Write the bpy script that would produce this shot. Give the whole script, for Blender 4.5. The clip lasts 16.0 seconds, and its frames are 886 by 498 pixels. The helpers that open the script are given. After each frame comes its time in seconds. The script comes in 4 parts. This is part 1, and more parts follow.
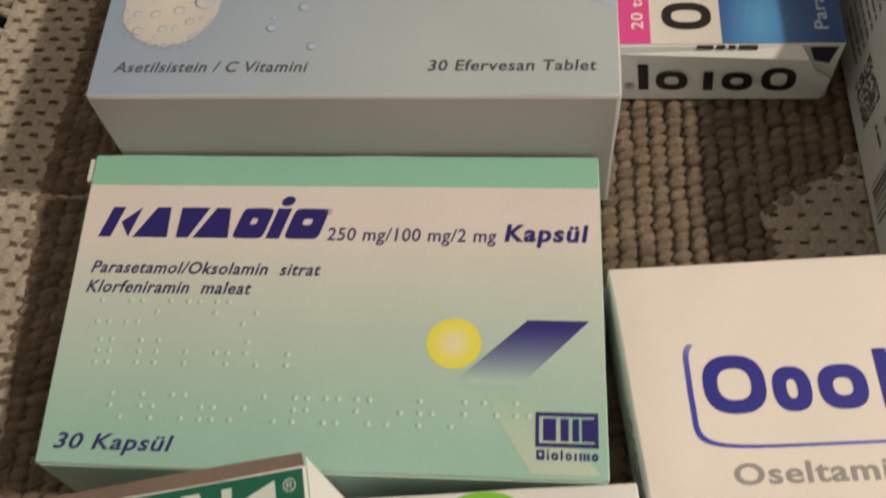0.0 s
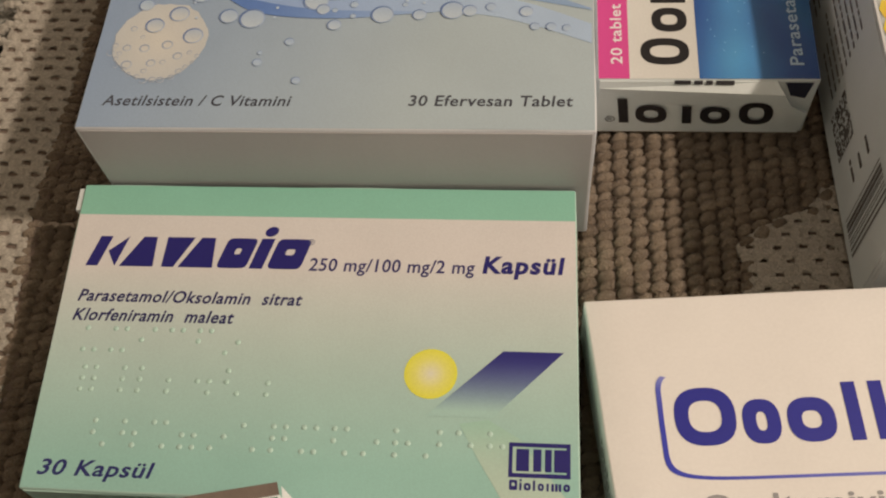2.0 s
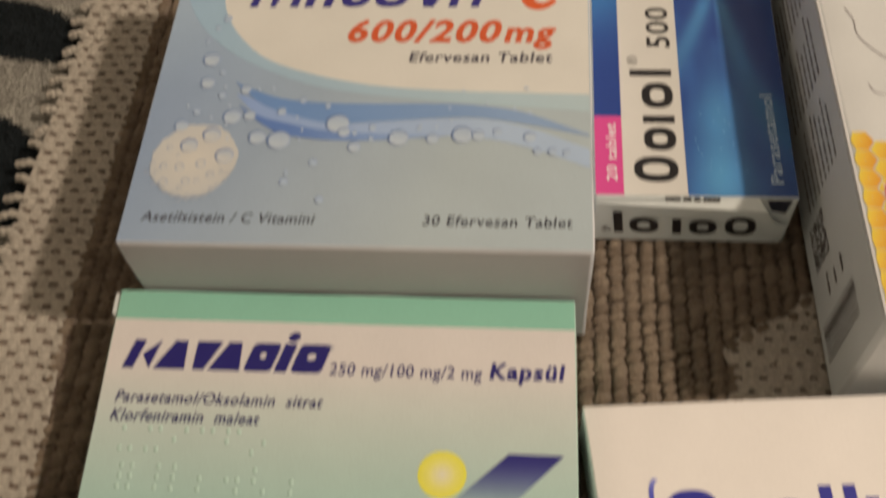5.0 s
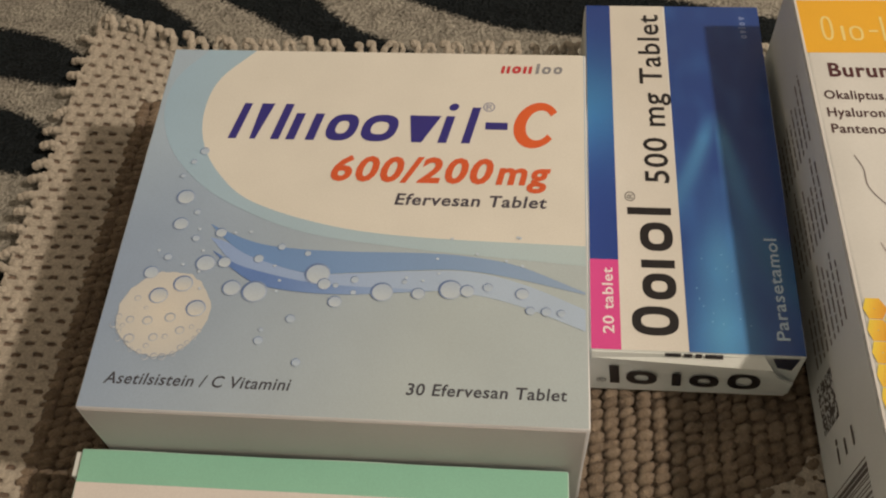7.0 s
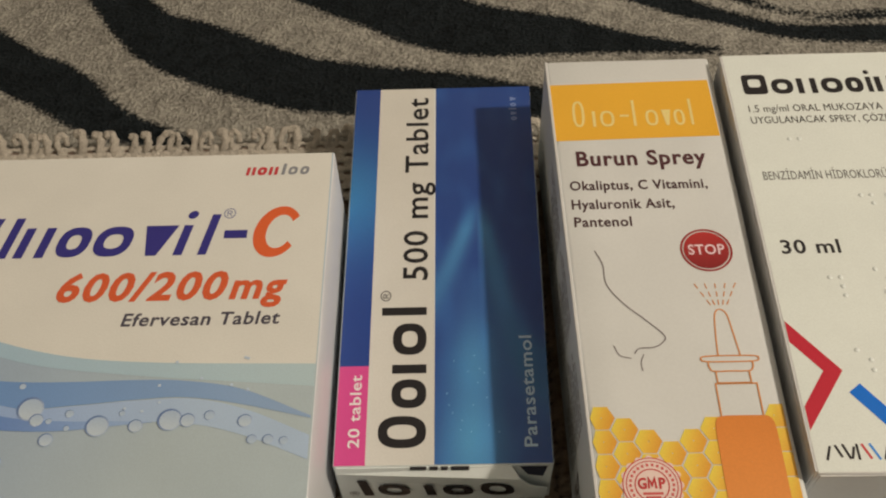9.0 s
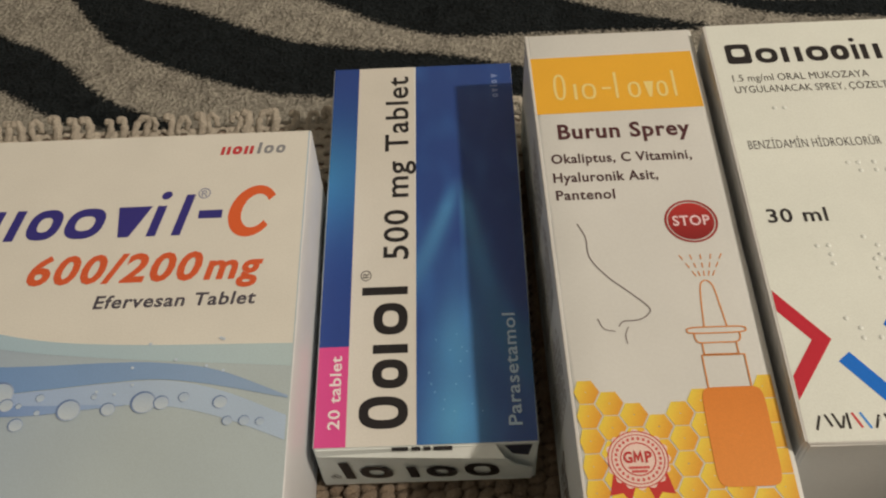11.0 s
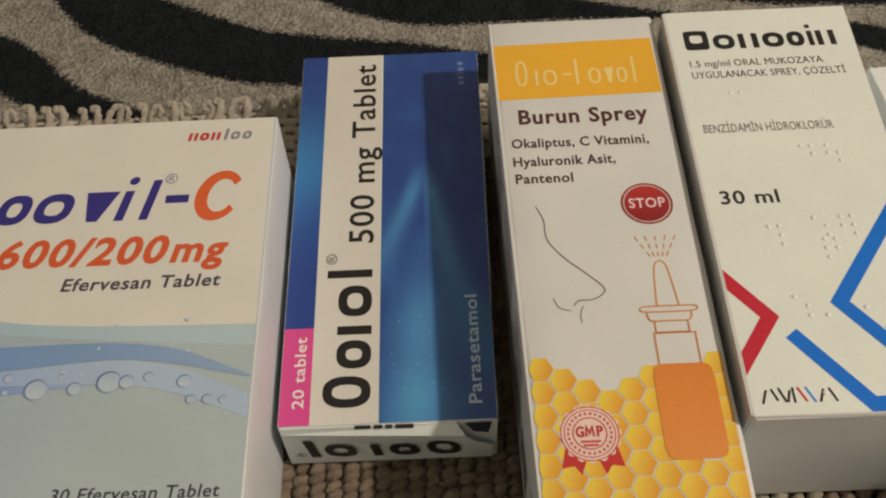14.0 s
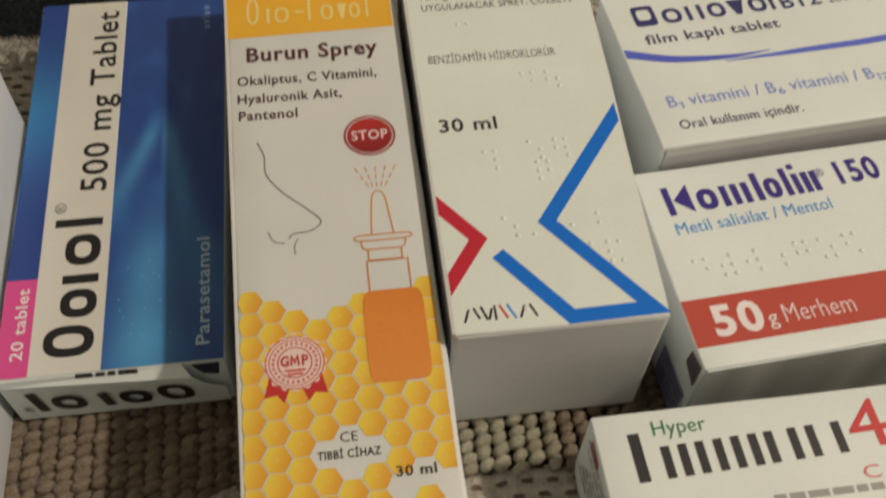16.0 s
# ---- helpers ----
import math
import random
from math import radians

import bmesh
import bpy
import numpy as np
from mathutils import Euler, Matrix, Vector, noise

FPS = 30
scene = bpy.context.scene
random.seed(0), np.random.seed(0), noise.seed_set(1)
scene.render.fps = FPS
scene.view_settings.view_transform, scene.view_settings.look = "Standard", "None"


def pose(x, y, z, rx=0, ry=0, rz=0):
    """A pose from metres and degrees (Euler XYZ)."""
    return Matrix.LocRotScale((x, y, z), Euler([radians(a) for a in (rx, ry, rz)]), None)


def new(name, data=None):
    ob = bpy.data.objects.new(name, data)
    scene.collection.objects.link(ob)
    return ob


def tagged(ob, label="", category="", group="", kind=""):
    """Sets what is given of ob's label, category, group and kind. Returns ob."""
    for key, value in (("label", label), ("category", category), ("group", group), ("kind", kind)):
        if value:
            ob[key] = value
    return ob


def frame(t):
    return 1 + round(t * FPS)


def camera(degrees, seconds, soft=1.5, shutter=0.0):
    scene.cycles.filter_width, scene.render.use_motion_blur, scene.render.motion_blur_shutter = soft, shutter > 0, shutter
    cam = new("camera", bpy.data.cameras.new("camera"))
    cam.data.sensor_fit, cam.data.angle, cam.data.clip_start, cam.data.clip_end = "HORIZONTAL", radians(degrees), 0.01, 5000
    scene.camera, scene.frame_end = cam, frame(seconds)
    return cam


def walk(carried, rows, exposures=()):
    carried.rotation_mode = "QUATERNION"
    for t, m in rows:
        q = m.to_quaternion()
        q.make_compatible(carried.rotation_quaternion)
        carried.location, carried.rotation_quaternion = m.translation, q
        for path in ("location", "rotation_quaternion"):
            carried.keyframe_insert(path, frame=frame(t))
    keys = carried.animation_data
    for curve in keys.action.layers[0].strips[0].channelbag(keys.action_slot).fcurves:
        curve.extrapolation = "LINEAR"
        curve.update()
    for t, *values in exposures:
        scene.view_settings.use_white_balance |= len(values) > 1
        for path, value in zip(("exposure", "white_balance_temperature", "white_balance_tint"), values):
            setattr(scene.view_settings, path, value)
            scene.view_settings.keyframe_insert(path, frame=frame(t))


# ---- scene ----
CM = 0.01
cam = camera(48.00, 16.0, soft=2.1, shutter=0.7)
# seconds, eye in centimetres, turn in degrees
PATH = [
    (0, 9.63, -12.13, 17.66, 29.25, 4.14, 3.17),
    (0.5, 9.58, -11.58, 17.75, 29.77, 3.56, 3.33),
    (1, 9.28, -11.85, 17.89, 30.15, 4.19, 3.88),
    (1.5, 10.02, -12.39, 17.88, 30.65, 4.27, 3.69),
    (2, 10.20, -11.99, 18.15, 30.11, 4.22, 3.63),
    (2.5, 9.18, -12.25, 18.13, 30.68, 3.73, 4.08),
    (3, 9.03, -12.34, 18.07, 31.14, 3.57, 3.96),
    (3.5, 9.14, -12.45, 19.26, 31.95, 3.60, 4.18),
    (4, 9.45, -12.48, 19.63, 31.66, 3.40, 3.72),
    (4.5, 9.92, -12.60, 19.87, 32.39, 3.53, 3.42),
    (5, 9.94, -11.76, 20.49, 32.79, 3.64, 3.74),
    (5.2, 10.08, -10.88, 20.79, 33.84, 3.89, 3.67),
    (7.3, 9.79, -8.44, 20.97, 34.71, 2.65, 4.04),
    (7.5, 10.13, -8.66, 21.04, 35.36, 2.88, 4.00),
    (8, 13.30, -7.59, 20.77, 32.87, 2.45, 1.49),
    (8.5, 14.68, -6.27, 21.13, 35.77, 1.86, 0.22),
    (9, 14.58, -6.01, 21.19, 35.43, 1.67, -0.28),
    (11.3, 15.08, -6.27, 20.38, 35.45, 2.07, -1.25),
    (11.5, 15.22, -6.37, 20.53, 35.39, 2.30, -0.97),
    (12, 15.75, -6.74, 20.54, 35.29, 2.23, -1.66),
    (12.5, 16.01, -6.63, 20.47, 35.05, 2.01, -2.14),
    (13, 15.83, -6.48, 20.18, 34.97, 2.20, -1.76),
    (13.5, 15.70, -6.46, 20.41, 35.10, 2.05, -1.49),
    (14, 15.67, -6.71, 20.64, 35.11, 1.89, -1.64),
    (14.5, 16.60, -7.10, 20.70, 35.08, 1.69, -2.34),
    (15, 19.56, -7.63, 20.55, 34.24, -0.27, -5.99),
    (15.5, 19.87, -7.63, 20.61, 34.63, -0.89, -6.95),
    (16, 19.55, -7.72, 19.92, 33.80, -1.45, -7.25),
]
walk(cam, [(t, pose(x * CM, y * CM, z * CM, rx, ry, rz)) for t, x, y, z, rx, ry, rz in PATH],
     exposures=[(0, 0.03, 6420, 13), (5, 0.02, 6540, 13), (7.5, -0.01, 6640, 11), (9, -0.1, 6320, 9), (14, -0.15, 6350, 9), (15, -0.23, 6290, 7), (16, -0.29, 6310, 7)])

# ---- light: one warm room lamp, and what the walls throw back ----
lamp_data = bpy.data.lights.new("room_lamp", "POINT")
lamp_data.energy, lamp_data.color, lamp_data.shadow_soft_size = 43.0, (1.0, 0.82, 0.625), 0.028
lamp = new("room_lamp", lamp_data)
lamp.location = (0.98, -0.06, 0.97)
world = bpy.data.worlds.new("room_air")
scene.world = world
world.use_nodes = True
world.node_tree.nodes["Background"].inputs["Color"].default_value = (1.0, 0.80, 0.60, 1)
world.node_tree.nodes["Background"].inputs["Strength"].default_value = 0.3

# ---- materials ----
WHITE = (212, 198, 178)      # white card as the lamp shows it
RUG_TOP = -1.95              # height of the knitted rug's upper side, cm
PLY = 0.005                  # height of one layer of print, cm


def lin(c):
    return [(v / 255 / 12.92) if v < 11 else ((v / 255 + 0.055) / 1.055) ** 2.4 for v in c]


def ink(c):
    """Base colour of a surface that looks c under the lamp, white card being 0.8."""
    return tuple(min(0.93, 0.8 * a / b) for a, b in zip(lin(c), lin(WHITE))) + (1.0,)


def mix(c, d, f):
    return tuple(a + (b - a) * f for a, b in zip(c, d))


def nodes_of(name):
    m = bpy.data.materials.new(name)
    m.use_nodes = True
    return m, m.node_tree.nodes, m.node_tree.links, m.node_tree.nodes["Principled BSDF"]


def add_noise(nodes, links, scale, detail=3.0):
    co = nodes.new("ShaderNodeTexCoord")
    n = nodes.new("ShaderNodeTexNoise")
    n.inputs["Scale"].default_value, n.inputs["Detail"].default_value = scale, detail
    links.new(co.outputs["Object"], n.inputs["Vector"])
    return n


def shade(nodes, links, source, colour_out, low, high):
    """colour_out times a grey between low and high, by source."""
    r = nodes.new("ShaderNodeMapRange")
    r.inputs["From Min"].default_value, r.inputs["From Max"].default_value = 0.3, 0.7
    r.inputs["To Min"].default_value, r.inputs["To Max"].default_value = low, high
    links.new(source, r.inputs["Value"])
    mul = nodes.new("ShaderNodeMix")
    mul.data_type, mul.blend_type = "RGBA", "MULTIPLY"
    mul.inputs["Factor"].default_value = 1.0
    links.new(colour_out, mul.inputs["A"])
    links.new(r.outputs["Result"], mul.inputs["B"])
    return mul.outputs["Result"]


def bump(nodes, links, bsdf, source, strength, distance):
    b = nodes.new("ShaderNodeBump")
    b.inputs["Strength"].default_value, b.inputs["Distance"].default_value = strength, distance
    links.new(source, b.inputs["Height"])
    links.new(b.outputs["Normal"], bsdf.inputs["Normal"])


def card_material(name, colour, rough=0.46, spread=0.06):
    """Coated folding card: faint mottling, fibre grain and a soft sheen."""
    m, nodes, links, bsdf = nodes_of(name)
    base = nodes.new("ShaderNodeRGB")
    base.outputs[0].default_value = colour
    broad, fine = add_noise(nodes, links, 45), add_noise(nodes, links, 1400, 2)
    out = shade(nodes, links, broad.outputs["Fac"], base.outputs[0], 1 - spread, 1.0)
    out = shade(nodes, links, fine.outputs["Fac"], out, 1 - spread * 0.6, 1.0)
    links.new(out, bsdf.inputs["Base Color"])
    bsdf.inputs["Roughness"].default_value = rough
    bsdf.inputs["Specular IOR Level"].default_value = 0.5
    bump(nodes, links, bsdf, broad.outputs["Fac"], 0.25, 0.0006)
    return m


def ink_material(name, rough):
    """Offset print: takes its colour from the printed pattern laid on the mesh."""
    m, nodes, links, bsdf = nodes_of(name)
    col = nodes.new("ShaderNodeAttribute")
    col.attribute_name = "print"
    broad, fine = add_noise(nodes, links, 60), add_noise(nodes, links, 2600, 2)
    out = shade(nodes, links, broad.outputs["Fac"], col.outputs["Color"], 0.95, 1.0)
    out = shade(nodes, links, fine.outputs["Fac"], out, 0.93, 1.0)
    links.new(out, bsdf.inputs["Base Color"])
    bsdf.inputs["Roughness"].default_value = rough
    bsdf.inputs["Specular IOR Level"].default_value = 0.5
    bump(nodes, links, bsdf, broad.outputs["Fac"], 0.2, 0.0005)
    return m


def yarn_material(name, colour, dark, depth=1.0):
    m, nodes, links, bsdf = nodes_of(name)
    geo = nodes.new("ShaderNodeNewGeometry")
    ramp = nodes.new("ShaderNodeMix")
    ramp.data_type = "RGBA"
    ramp.inputs["A"].default_value, ramp.inputs["B"].default_value = colour, dark
    links.new(geo.outputs["Random Per Island"], ramp.inputs["Factor"])
    broad, fine = add_noise(nodes, links, 30), add_noise(nodes, links, 1500, 4)
    fine.inputs["Distortion"].default_value = 1.5
    out = shade(nodes, links, broad.outputs["Fac"], ramp.outputs["Result"], 1 - 0.22 * depth, 1.06)
    out = shade(nodes, links, fine.outputs["Fac"], out, 1 - 0.34 * depth, 1.12)
    links.new(out, bsdf.inputs["Base Color"])
    bsdf.inputs["Roughness"].default_value = 0.95
    bsdf.inputs["Specular IOR Level"].default_value = 0.1
    bsdf.inputs["Sheen Weight"].default_value = 0.15
    bump(nodes, links, bsdf, fine.outputs["Fac"], depth, 0.0024)
    return m


def fleece_material():
    """Printed zebra fleece: the stripe's distance lies on the mesh, the fuzzy edge comes from the pile."""
    m, nodes, links, bsdf = nodes_of("zebra_fleece")
    d = nodes.new("ShaderNodeAttribute")
    d.attribute_name = "stripe"
    pile, clump = add_noise(nodes, links, 900, 4), add_noise(nodes, links, 130, 5)
    clump.inputs["Distortion"].default_value = 1.2
    add1 = nodes.new("ShaderNodeMath")
    add1.operation = "MULTIPLY_ADD"
    add1.inputs[1].default_value = 0.55
    links.new(pile.outputs["Fac"], add1.inputs[0])
    links.new(d.outputs["Fac"], add1.inputs[2])
    edge = nodes.new("ShaderNodeMapRange")
    edge.inputs["From Min"].default_value, edge.inputs["From Max"].default_value = 0.18, 0.38
    links.new(add1.outputs[0], edge.inputs["Value"])
    two = nodes.new("ShaderNodeMix")
    two.data_type = "RGBA"
    two.inputs["A"].default_value, two.inputs["B"].default_value = (0.020, 0.026, 0.031, 1), ink((157, 146, 126))
    links.new(edge.outputs["Result"], two.inputs["Factor"])
    out = shade(nodes, links, clump.outputs["Fac"], two.outputs["Result"], 0.66, 1.12)
    out = shade(nodes, links, pile.outputs["Fac"], out, 0.6, 1.2)
    links.new(out, bsdf.inputs["Base Color"])
    bsdf.inputs["Roughness"].default_value = 1.0
    bsdf.inputs["Specular IOR Level"].default_value = 0.05
    bsdf.inputs["Sheen Weight"].default_value = 0.0
    both = nodes.new("ShaderNodeMath")
    both.operation = "ADD"
    links.new(pile.outputs["Fac"], both.inputs[0])
    links.new(clump.outputs["Fac"], both.inputs[1])
    bump(nodes, links, bsdf, both.outputs[0], 1.0, 0.0018)
    return m


INK = ink_material("printed_ink", 0.42)
GLOSS_INK = ink_material("varnished_ink", 0.24)
CARD = card_material("white_card", ink((214, 209, 208)))
CARD_WARM = card_material("warm_white_card", ink((204, 196, 179)))
CARD_COOL = card_material("cool_white_card", ink((236, 224, 214)))
# white card with shade put into its colour, for unlit front ends
CARD_SHADE = card_material("shaded_card", ink((176, 164, 152)))
CARD_GREY = card_material("grey_white_card", ink((200, 190, 174)), 0.6)
CARD_GREEN = card_material("pale_green_card", ink((178, 196, 170)))
CARD_BLUE = card_material("pale_blue_card", ink((200, 192, 180)))
CARD_BENT = card_material("grey_brown_card", ink((124, 104, 86)), 0.7, 0.2)
YARN_BEIGE = yarn_material("beige_yarn", ink((180, 152, 120)), ink((150, 124, 96)))
YARN_CREAM = yarn_material("cream_yarn", ink((212, 194, 166)), ink((194, 174, 146)), 0.75)
YARN_TAN = yarn_material("tan_yarn", ink((236, 216, 186)), ink((208, 186, 156)), 0.8)
YARN_PLUMP = yarn_material("plump_cream_yarn", ink((202, 186, 150)), ink((176, 158, 124)), 0.9)
YARN_UNDER = yarn_material("border_lining", ink((172, 142, 116)), ink((152, 124, 100)))
# darker than the stitches: holds the shade seen between them
YARN_BACK = yarn_material("gap_shade_yarn", ink((128, 104, 80)), ink((106, 86, 66)))
FLEECE = fleece_material()
PLASTER = card_material("wall_plaster", (0.80, 0.785, 0.75, 1), 0.9)
BOARDS = card_material("floor_boards", (0.22, 0.15, 0.09, 1), 0.6, 0.3)


# ---- helpers for things and print ----
def to_object(name, bm, material, parent=None, label=""):
    me = bpy.data.meshes.new(name)
    bm.to_mesh(me)
    bm.free()
    me.materials.append(material)
    ob = new(name, me)
    ob.parent = parent
    return tagged(ob, label)


def thing(name, label, category, x, y, z, rz=0.0, group=""):
    ob = new(name)
    ob.empty_display_size = 0.01
    ob.matrix_world = pose(x * CM, y * CM, z * CM, 0, 0, rz)
    ob["size"] = (0.0, 0.0, 0.0)
    return tagged(ob, label, category, group)


def flap_bulge(a):
    """How far a loosely tucked end flap stands off, growing along it."""
    return 0.02 + 0.045 * a


def place(box, face, a, b, layer):
    """A point of a face of a box, from centimetres along it; the layer lifts it off the card."""
    w, d, h = box["size"]
    e = layer * PLY
    if face == "top":
        p = (a, b, h + e)
    elif face == "front":
        p = (a, -e, b)
    elif face == "flap":
        p = (a, -0.055 - flap_bulge(a) * b / 1.7 - e, b)
    elif face == "slope":
        p = (a, -(0.05 + flap_bulge(a)) * b - 0.7 * e, h - 0.03 - 0.22 * b + 0.7 * e)
    elif face == "left":
        p = (-e, a, b)
    else:
        p = (w + e, a, b)
    return Vector(p) * CM


def lay(box, name, polys, colours, face="top", layer=1, material=None, label="", jitter=0.0):
    """Print polygons on a face. colours: one colour, or a function of the two face coordinates."""
    bm = bmesh.new()
    col = bm.verts.layers.float_color.new("print")
    flip = face == "left"
    for k, poly in enumerate(polys):
        vs = []
        for a, b in poly:
            v = bm.verts.new(place(box, face, a, b, layer + jitter * (k % 7)))
            v[col] = ink(colours(a, b)) if callable(colours) else ink(colours)
            vs.append(v)
        f = bm.faces.new(vs[::-1] if flip else vs)
    return to_object(name, bm, material or INK, box, label)


def under(child, parent):
    """Makes a print a piece of another print or part."""
    child.parent = parent
    return child


def rect(a0, b0, a1, b1):
    return [(a0, b0), (a1, b0), (a1, b1), (a0, b1)]


def grid(a0, b0, a1, b1, na, nb):
    aa, bb = np.linspace(a0, a1, na + 1), np.linspace(b0, b1, nb + 1)
    return [rect(aa[i], bb[j], aa[i + 1], bb[j + 1]) for i in range(na) for j in range(nb)]


def ellipse(ca, cb, ra, rb, n=28, power=2.0):
    out = []
    for i in range(n):
        t = math.tau * i / n
        c, s = math.cos(t), math.sin(t)
        out.append((ca + ra * math.copysign(abs(c) ** (2 / power), c), cb + rb * math.copysign(abs(s) ** (2 / power), s)))
    return out


def band(outer, inner):
    n = len(outer)
    return [[outer[i], outer[(i + 1) % n], inner[(i + 1) % n], inner[i]] for i in range(n)]


def ring(ca, cb, ra, rb, t, n=28, power=2.0):
    return band(ellipse(ca, cb, ra, rb, n, power), ellipse(ca, cb, ra - t, rb - t, n, power))


def smooth(points, n=8):
    """A soft curve through the points."""
    p = [np.array(q, float) for q in points]
    p = [2 * p[0] - p[1], *p, 2 * p[-1] - p[-2]]
    out = []
    for i in range(1, len(p) - 2):
        for k in range(n):
            t = k / n
            out.append(0.5 * (2 * p[i] + (p[i + 1] - p[i - 1]) * t + (2 * p[i - 1] - 5 * p[i] + 4 * p[i + 1] - p[i + 2]) * t * t + (3 * p[i] - p[i - 1] - 3 * p[i + 1] + p[i + 2]) * t ** 3))
    return [tuple(q) for q in out] + [tuple(p[-2])]


def stroke(points, width):
    """Quads along a line, mitred at its corners; width may be a list."""
    p = np.array(points, float)
    n = len(p)
    wid = width if isinstance(width, list) else [width] * n
    sides = []
    for i in range(n):
        t0 = p[i] - p[i - 1] if i else p[1] - p[0]
        t1 = p[i + 1] - p[i] if i < n - 1 else p[i] - p[i - 1]
        t0, t1 = t0 / np.linalg.norm(t0), t1 / np.linalg.norm(t1)
        m = np.array([-(t0 + t1)[1], (t0 + t1)[0]])
        m = m / (np.linalg.norm(m) + 1e-9)
        k = wid[i] / 2 / max(0.4, m @ np.array([-t1[1], t1[0]]))
        sides.append((tuple(p[i] - m * k), tuple(p[i] + m * k)))
    return [[sides[i][0], sides[i + 1][0], sides[i + 1][1], sides[i][1]] for i in range(n - 1)]


def trim(polys, hi):
    """Cuts polygons off where the first coordinate passes hi."""
    out = []
    for poly in polys:
        cut = []
        for p, q in zip(poly, poly[1:] + poly[:1]):
            if p[0] <= hi:
                cut.append(p)
            if (p[0] <= hi) != (q[0] <= hi):
                f = (hi - p[0]) / (q[0] - p[0])
                cut.append((hi, p[1] + f * (q[1] - p[1])))
        if len(cut) > 2:
            out.append(cut)
    return out


def between(low, high):
    return [[low[i], low[i + 1], high[i + 1], high[i]] for i in range(min(len(low), len(high)) - 1)]


def glyph_mesh(s, bold, shear):
    cu = bpy.data.curves.new("letters", "FONT")
    cu.body, cu.size, cu.offset, cu.shear = s, 1.0, bold, shear
    cu.space_character = 1.03 + 3 * max(0.0, bold)
    cu.resolution_u, cu.dimensions, cu.fill_mode = 3, "2D", "BOTH"
    ob = new("letters", cu)
    me = bpy.data.meshes.new_from_object(ob.evaluated_get(bpy.context.evaluated_depsgraph_get()))
    bpy.data.objects.remove(ob)
    bpy.data.curves.remove(cu)
    return me


def text(box, s, a, b, length, cap, colour, bold=0.0, shear=0.0, turn=0, face="top", layer=2, name="printed_text"):
    """A line of lettering that starts at (a, b) on its base line; turn: degrees anticlockwise."""
    me = glyph_mesh(s, bold, shear)
    co = np.array([v.co[:2] for v in me.vertices])
    lo, hi = co.min(0), co.max(0)
    sx, sy = length / (hi[0] - lo[0]), cap / 0.69
    c, sn = math.cos(radians(turn)), math.sin(radians(turn))
    polys = []
    for f in me.polygons:
        polys.append([(a + c * x - sn * y, b + sn * x + c * y) for x, y in [((co[i][0] - lo[0]) * sx, co[i][1] * sy) for i in f.vertices]])
    bpy.data.meshes.remove(me)
    return lay(box, name, polys, colour, face, layer, jitter=0.06)


def mark_polys(kind, x0, x1, cap, low, stem):
    """Plain shapes of a mark between x0 and x1: ring, tall_ring, bar, stub, dotted, pair, trio, wedge, vee, block, fan, dash."""
    w, c = x1 - x0, (x0 + x1) / 2
    if kind in ("ring", "tall_ring"):
        top = cap if kind == "tall_ring" else low
        return ring(c, top / 2, w / 2, top / 2, min(stem, w * 0.36), 30, 2.5)
    if kind == "wedge":
        return [[(x0, 0), (x1, 0), (c + w * 0.2, cap), (c - w * 0.2, cap)]]
    if kind == "vee":
        return [[(c - w * 0.16, 0), (c + w * 0.16, 0), (x1, low), (x0, low)]]
    if kind == "tall_vee":
        return [[(c - w * 0.3, 0), (c + w * 0.3, 0), (x1 + w * 0.2, cap), (x0 - w * 0.2, cap)]]
    if kind == "block":
        return band(ellipse(c, cap / 2, w / 2, cap / 2, 28, 7.0), ellipse(c, cap * 0.56, max(w / 2 - stem, w * 0.1), max(cap * 0.42 - stem, cap * 0.1), 28, 4.0))
    if kind == "fan":
        return [rect(x0, 0, x0 + stem, cap), [(x0 + stem * 1.25, cap * 0.5), (x1, 0), (x1, cap)]]
    if kind == "dash":
        return [rect(x0, cap * 0.36, x1, cap * 0.36 + stem)]
    if kind == "dotted":
        return [rect(x0, 0, x1, low), ellipse(c, cap * 1.0, w * 0.56, w * 0.56, 14)]
    if kind == "tall_dotted":
        return [rect(x0, 0, x1, cap), ellipse(c, cap * 1.24, w * 0.5, w * 0.44, 14)]
    if kind in ("pair", "trio"):
        n = 2 if kind == "pair" else 3
        step = (w - stem) / (n - 1)
        return [rect(x0 + k * step, 0, x0 + k * step + stem, low) for k in range(n)]
    return [rect(x0, 0, x1, cap if kind == "bar" else low)]


def wordmark(box, shapes, a, b, cap, colour, low=0.74, stem=0.2, slant=0.0, turn=0, face="top", layer=2, label="brand mark as plain shapes"):
    """A brand's mark as a row of plain shapes of its size: kind, start and end along the line; low: height of the lower ones."""
    c, sn = math.cos(radians(turn)), math.sin(radians(turn))
    for kind, x0, x1 in shapes:
        polys = mark_polys(kind, x0, x1, cap, cap * low, stem)
        polys = [[(a + c * (x + slant * y) - sn * y, b + sn * (x + slant * y) + c * y) for x, y in q] for q in polys]
        lay(box, "mark_shape", polys, colour, face, layer, None, label)


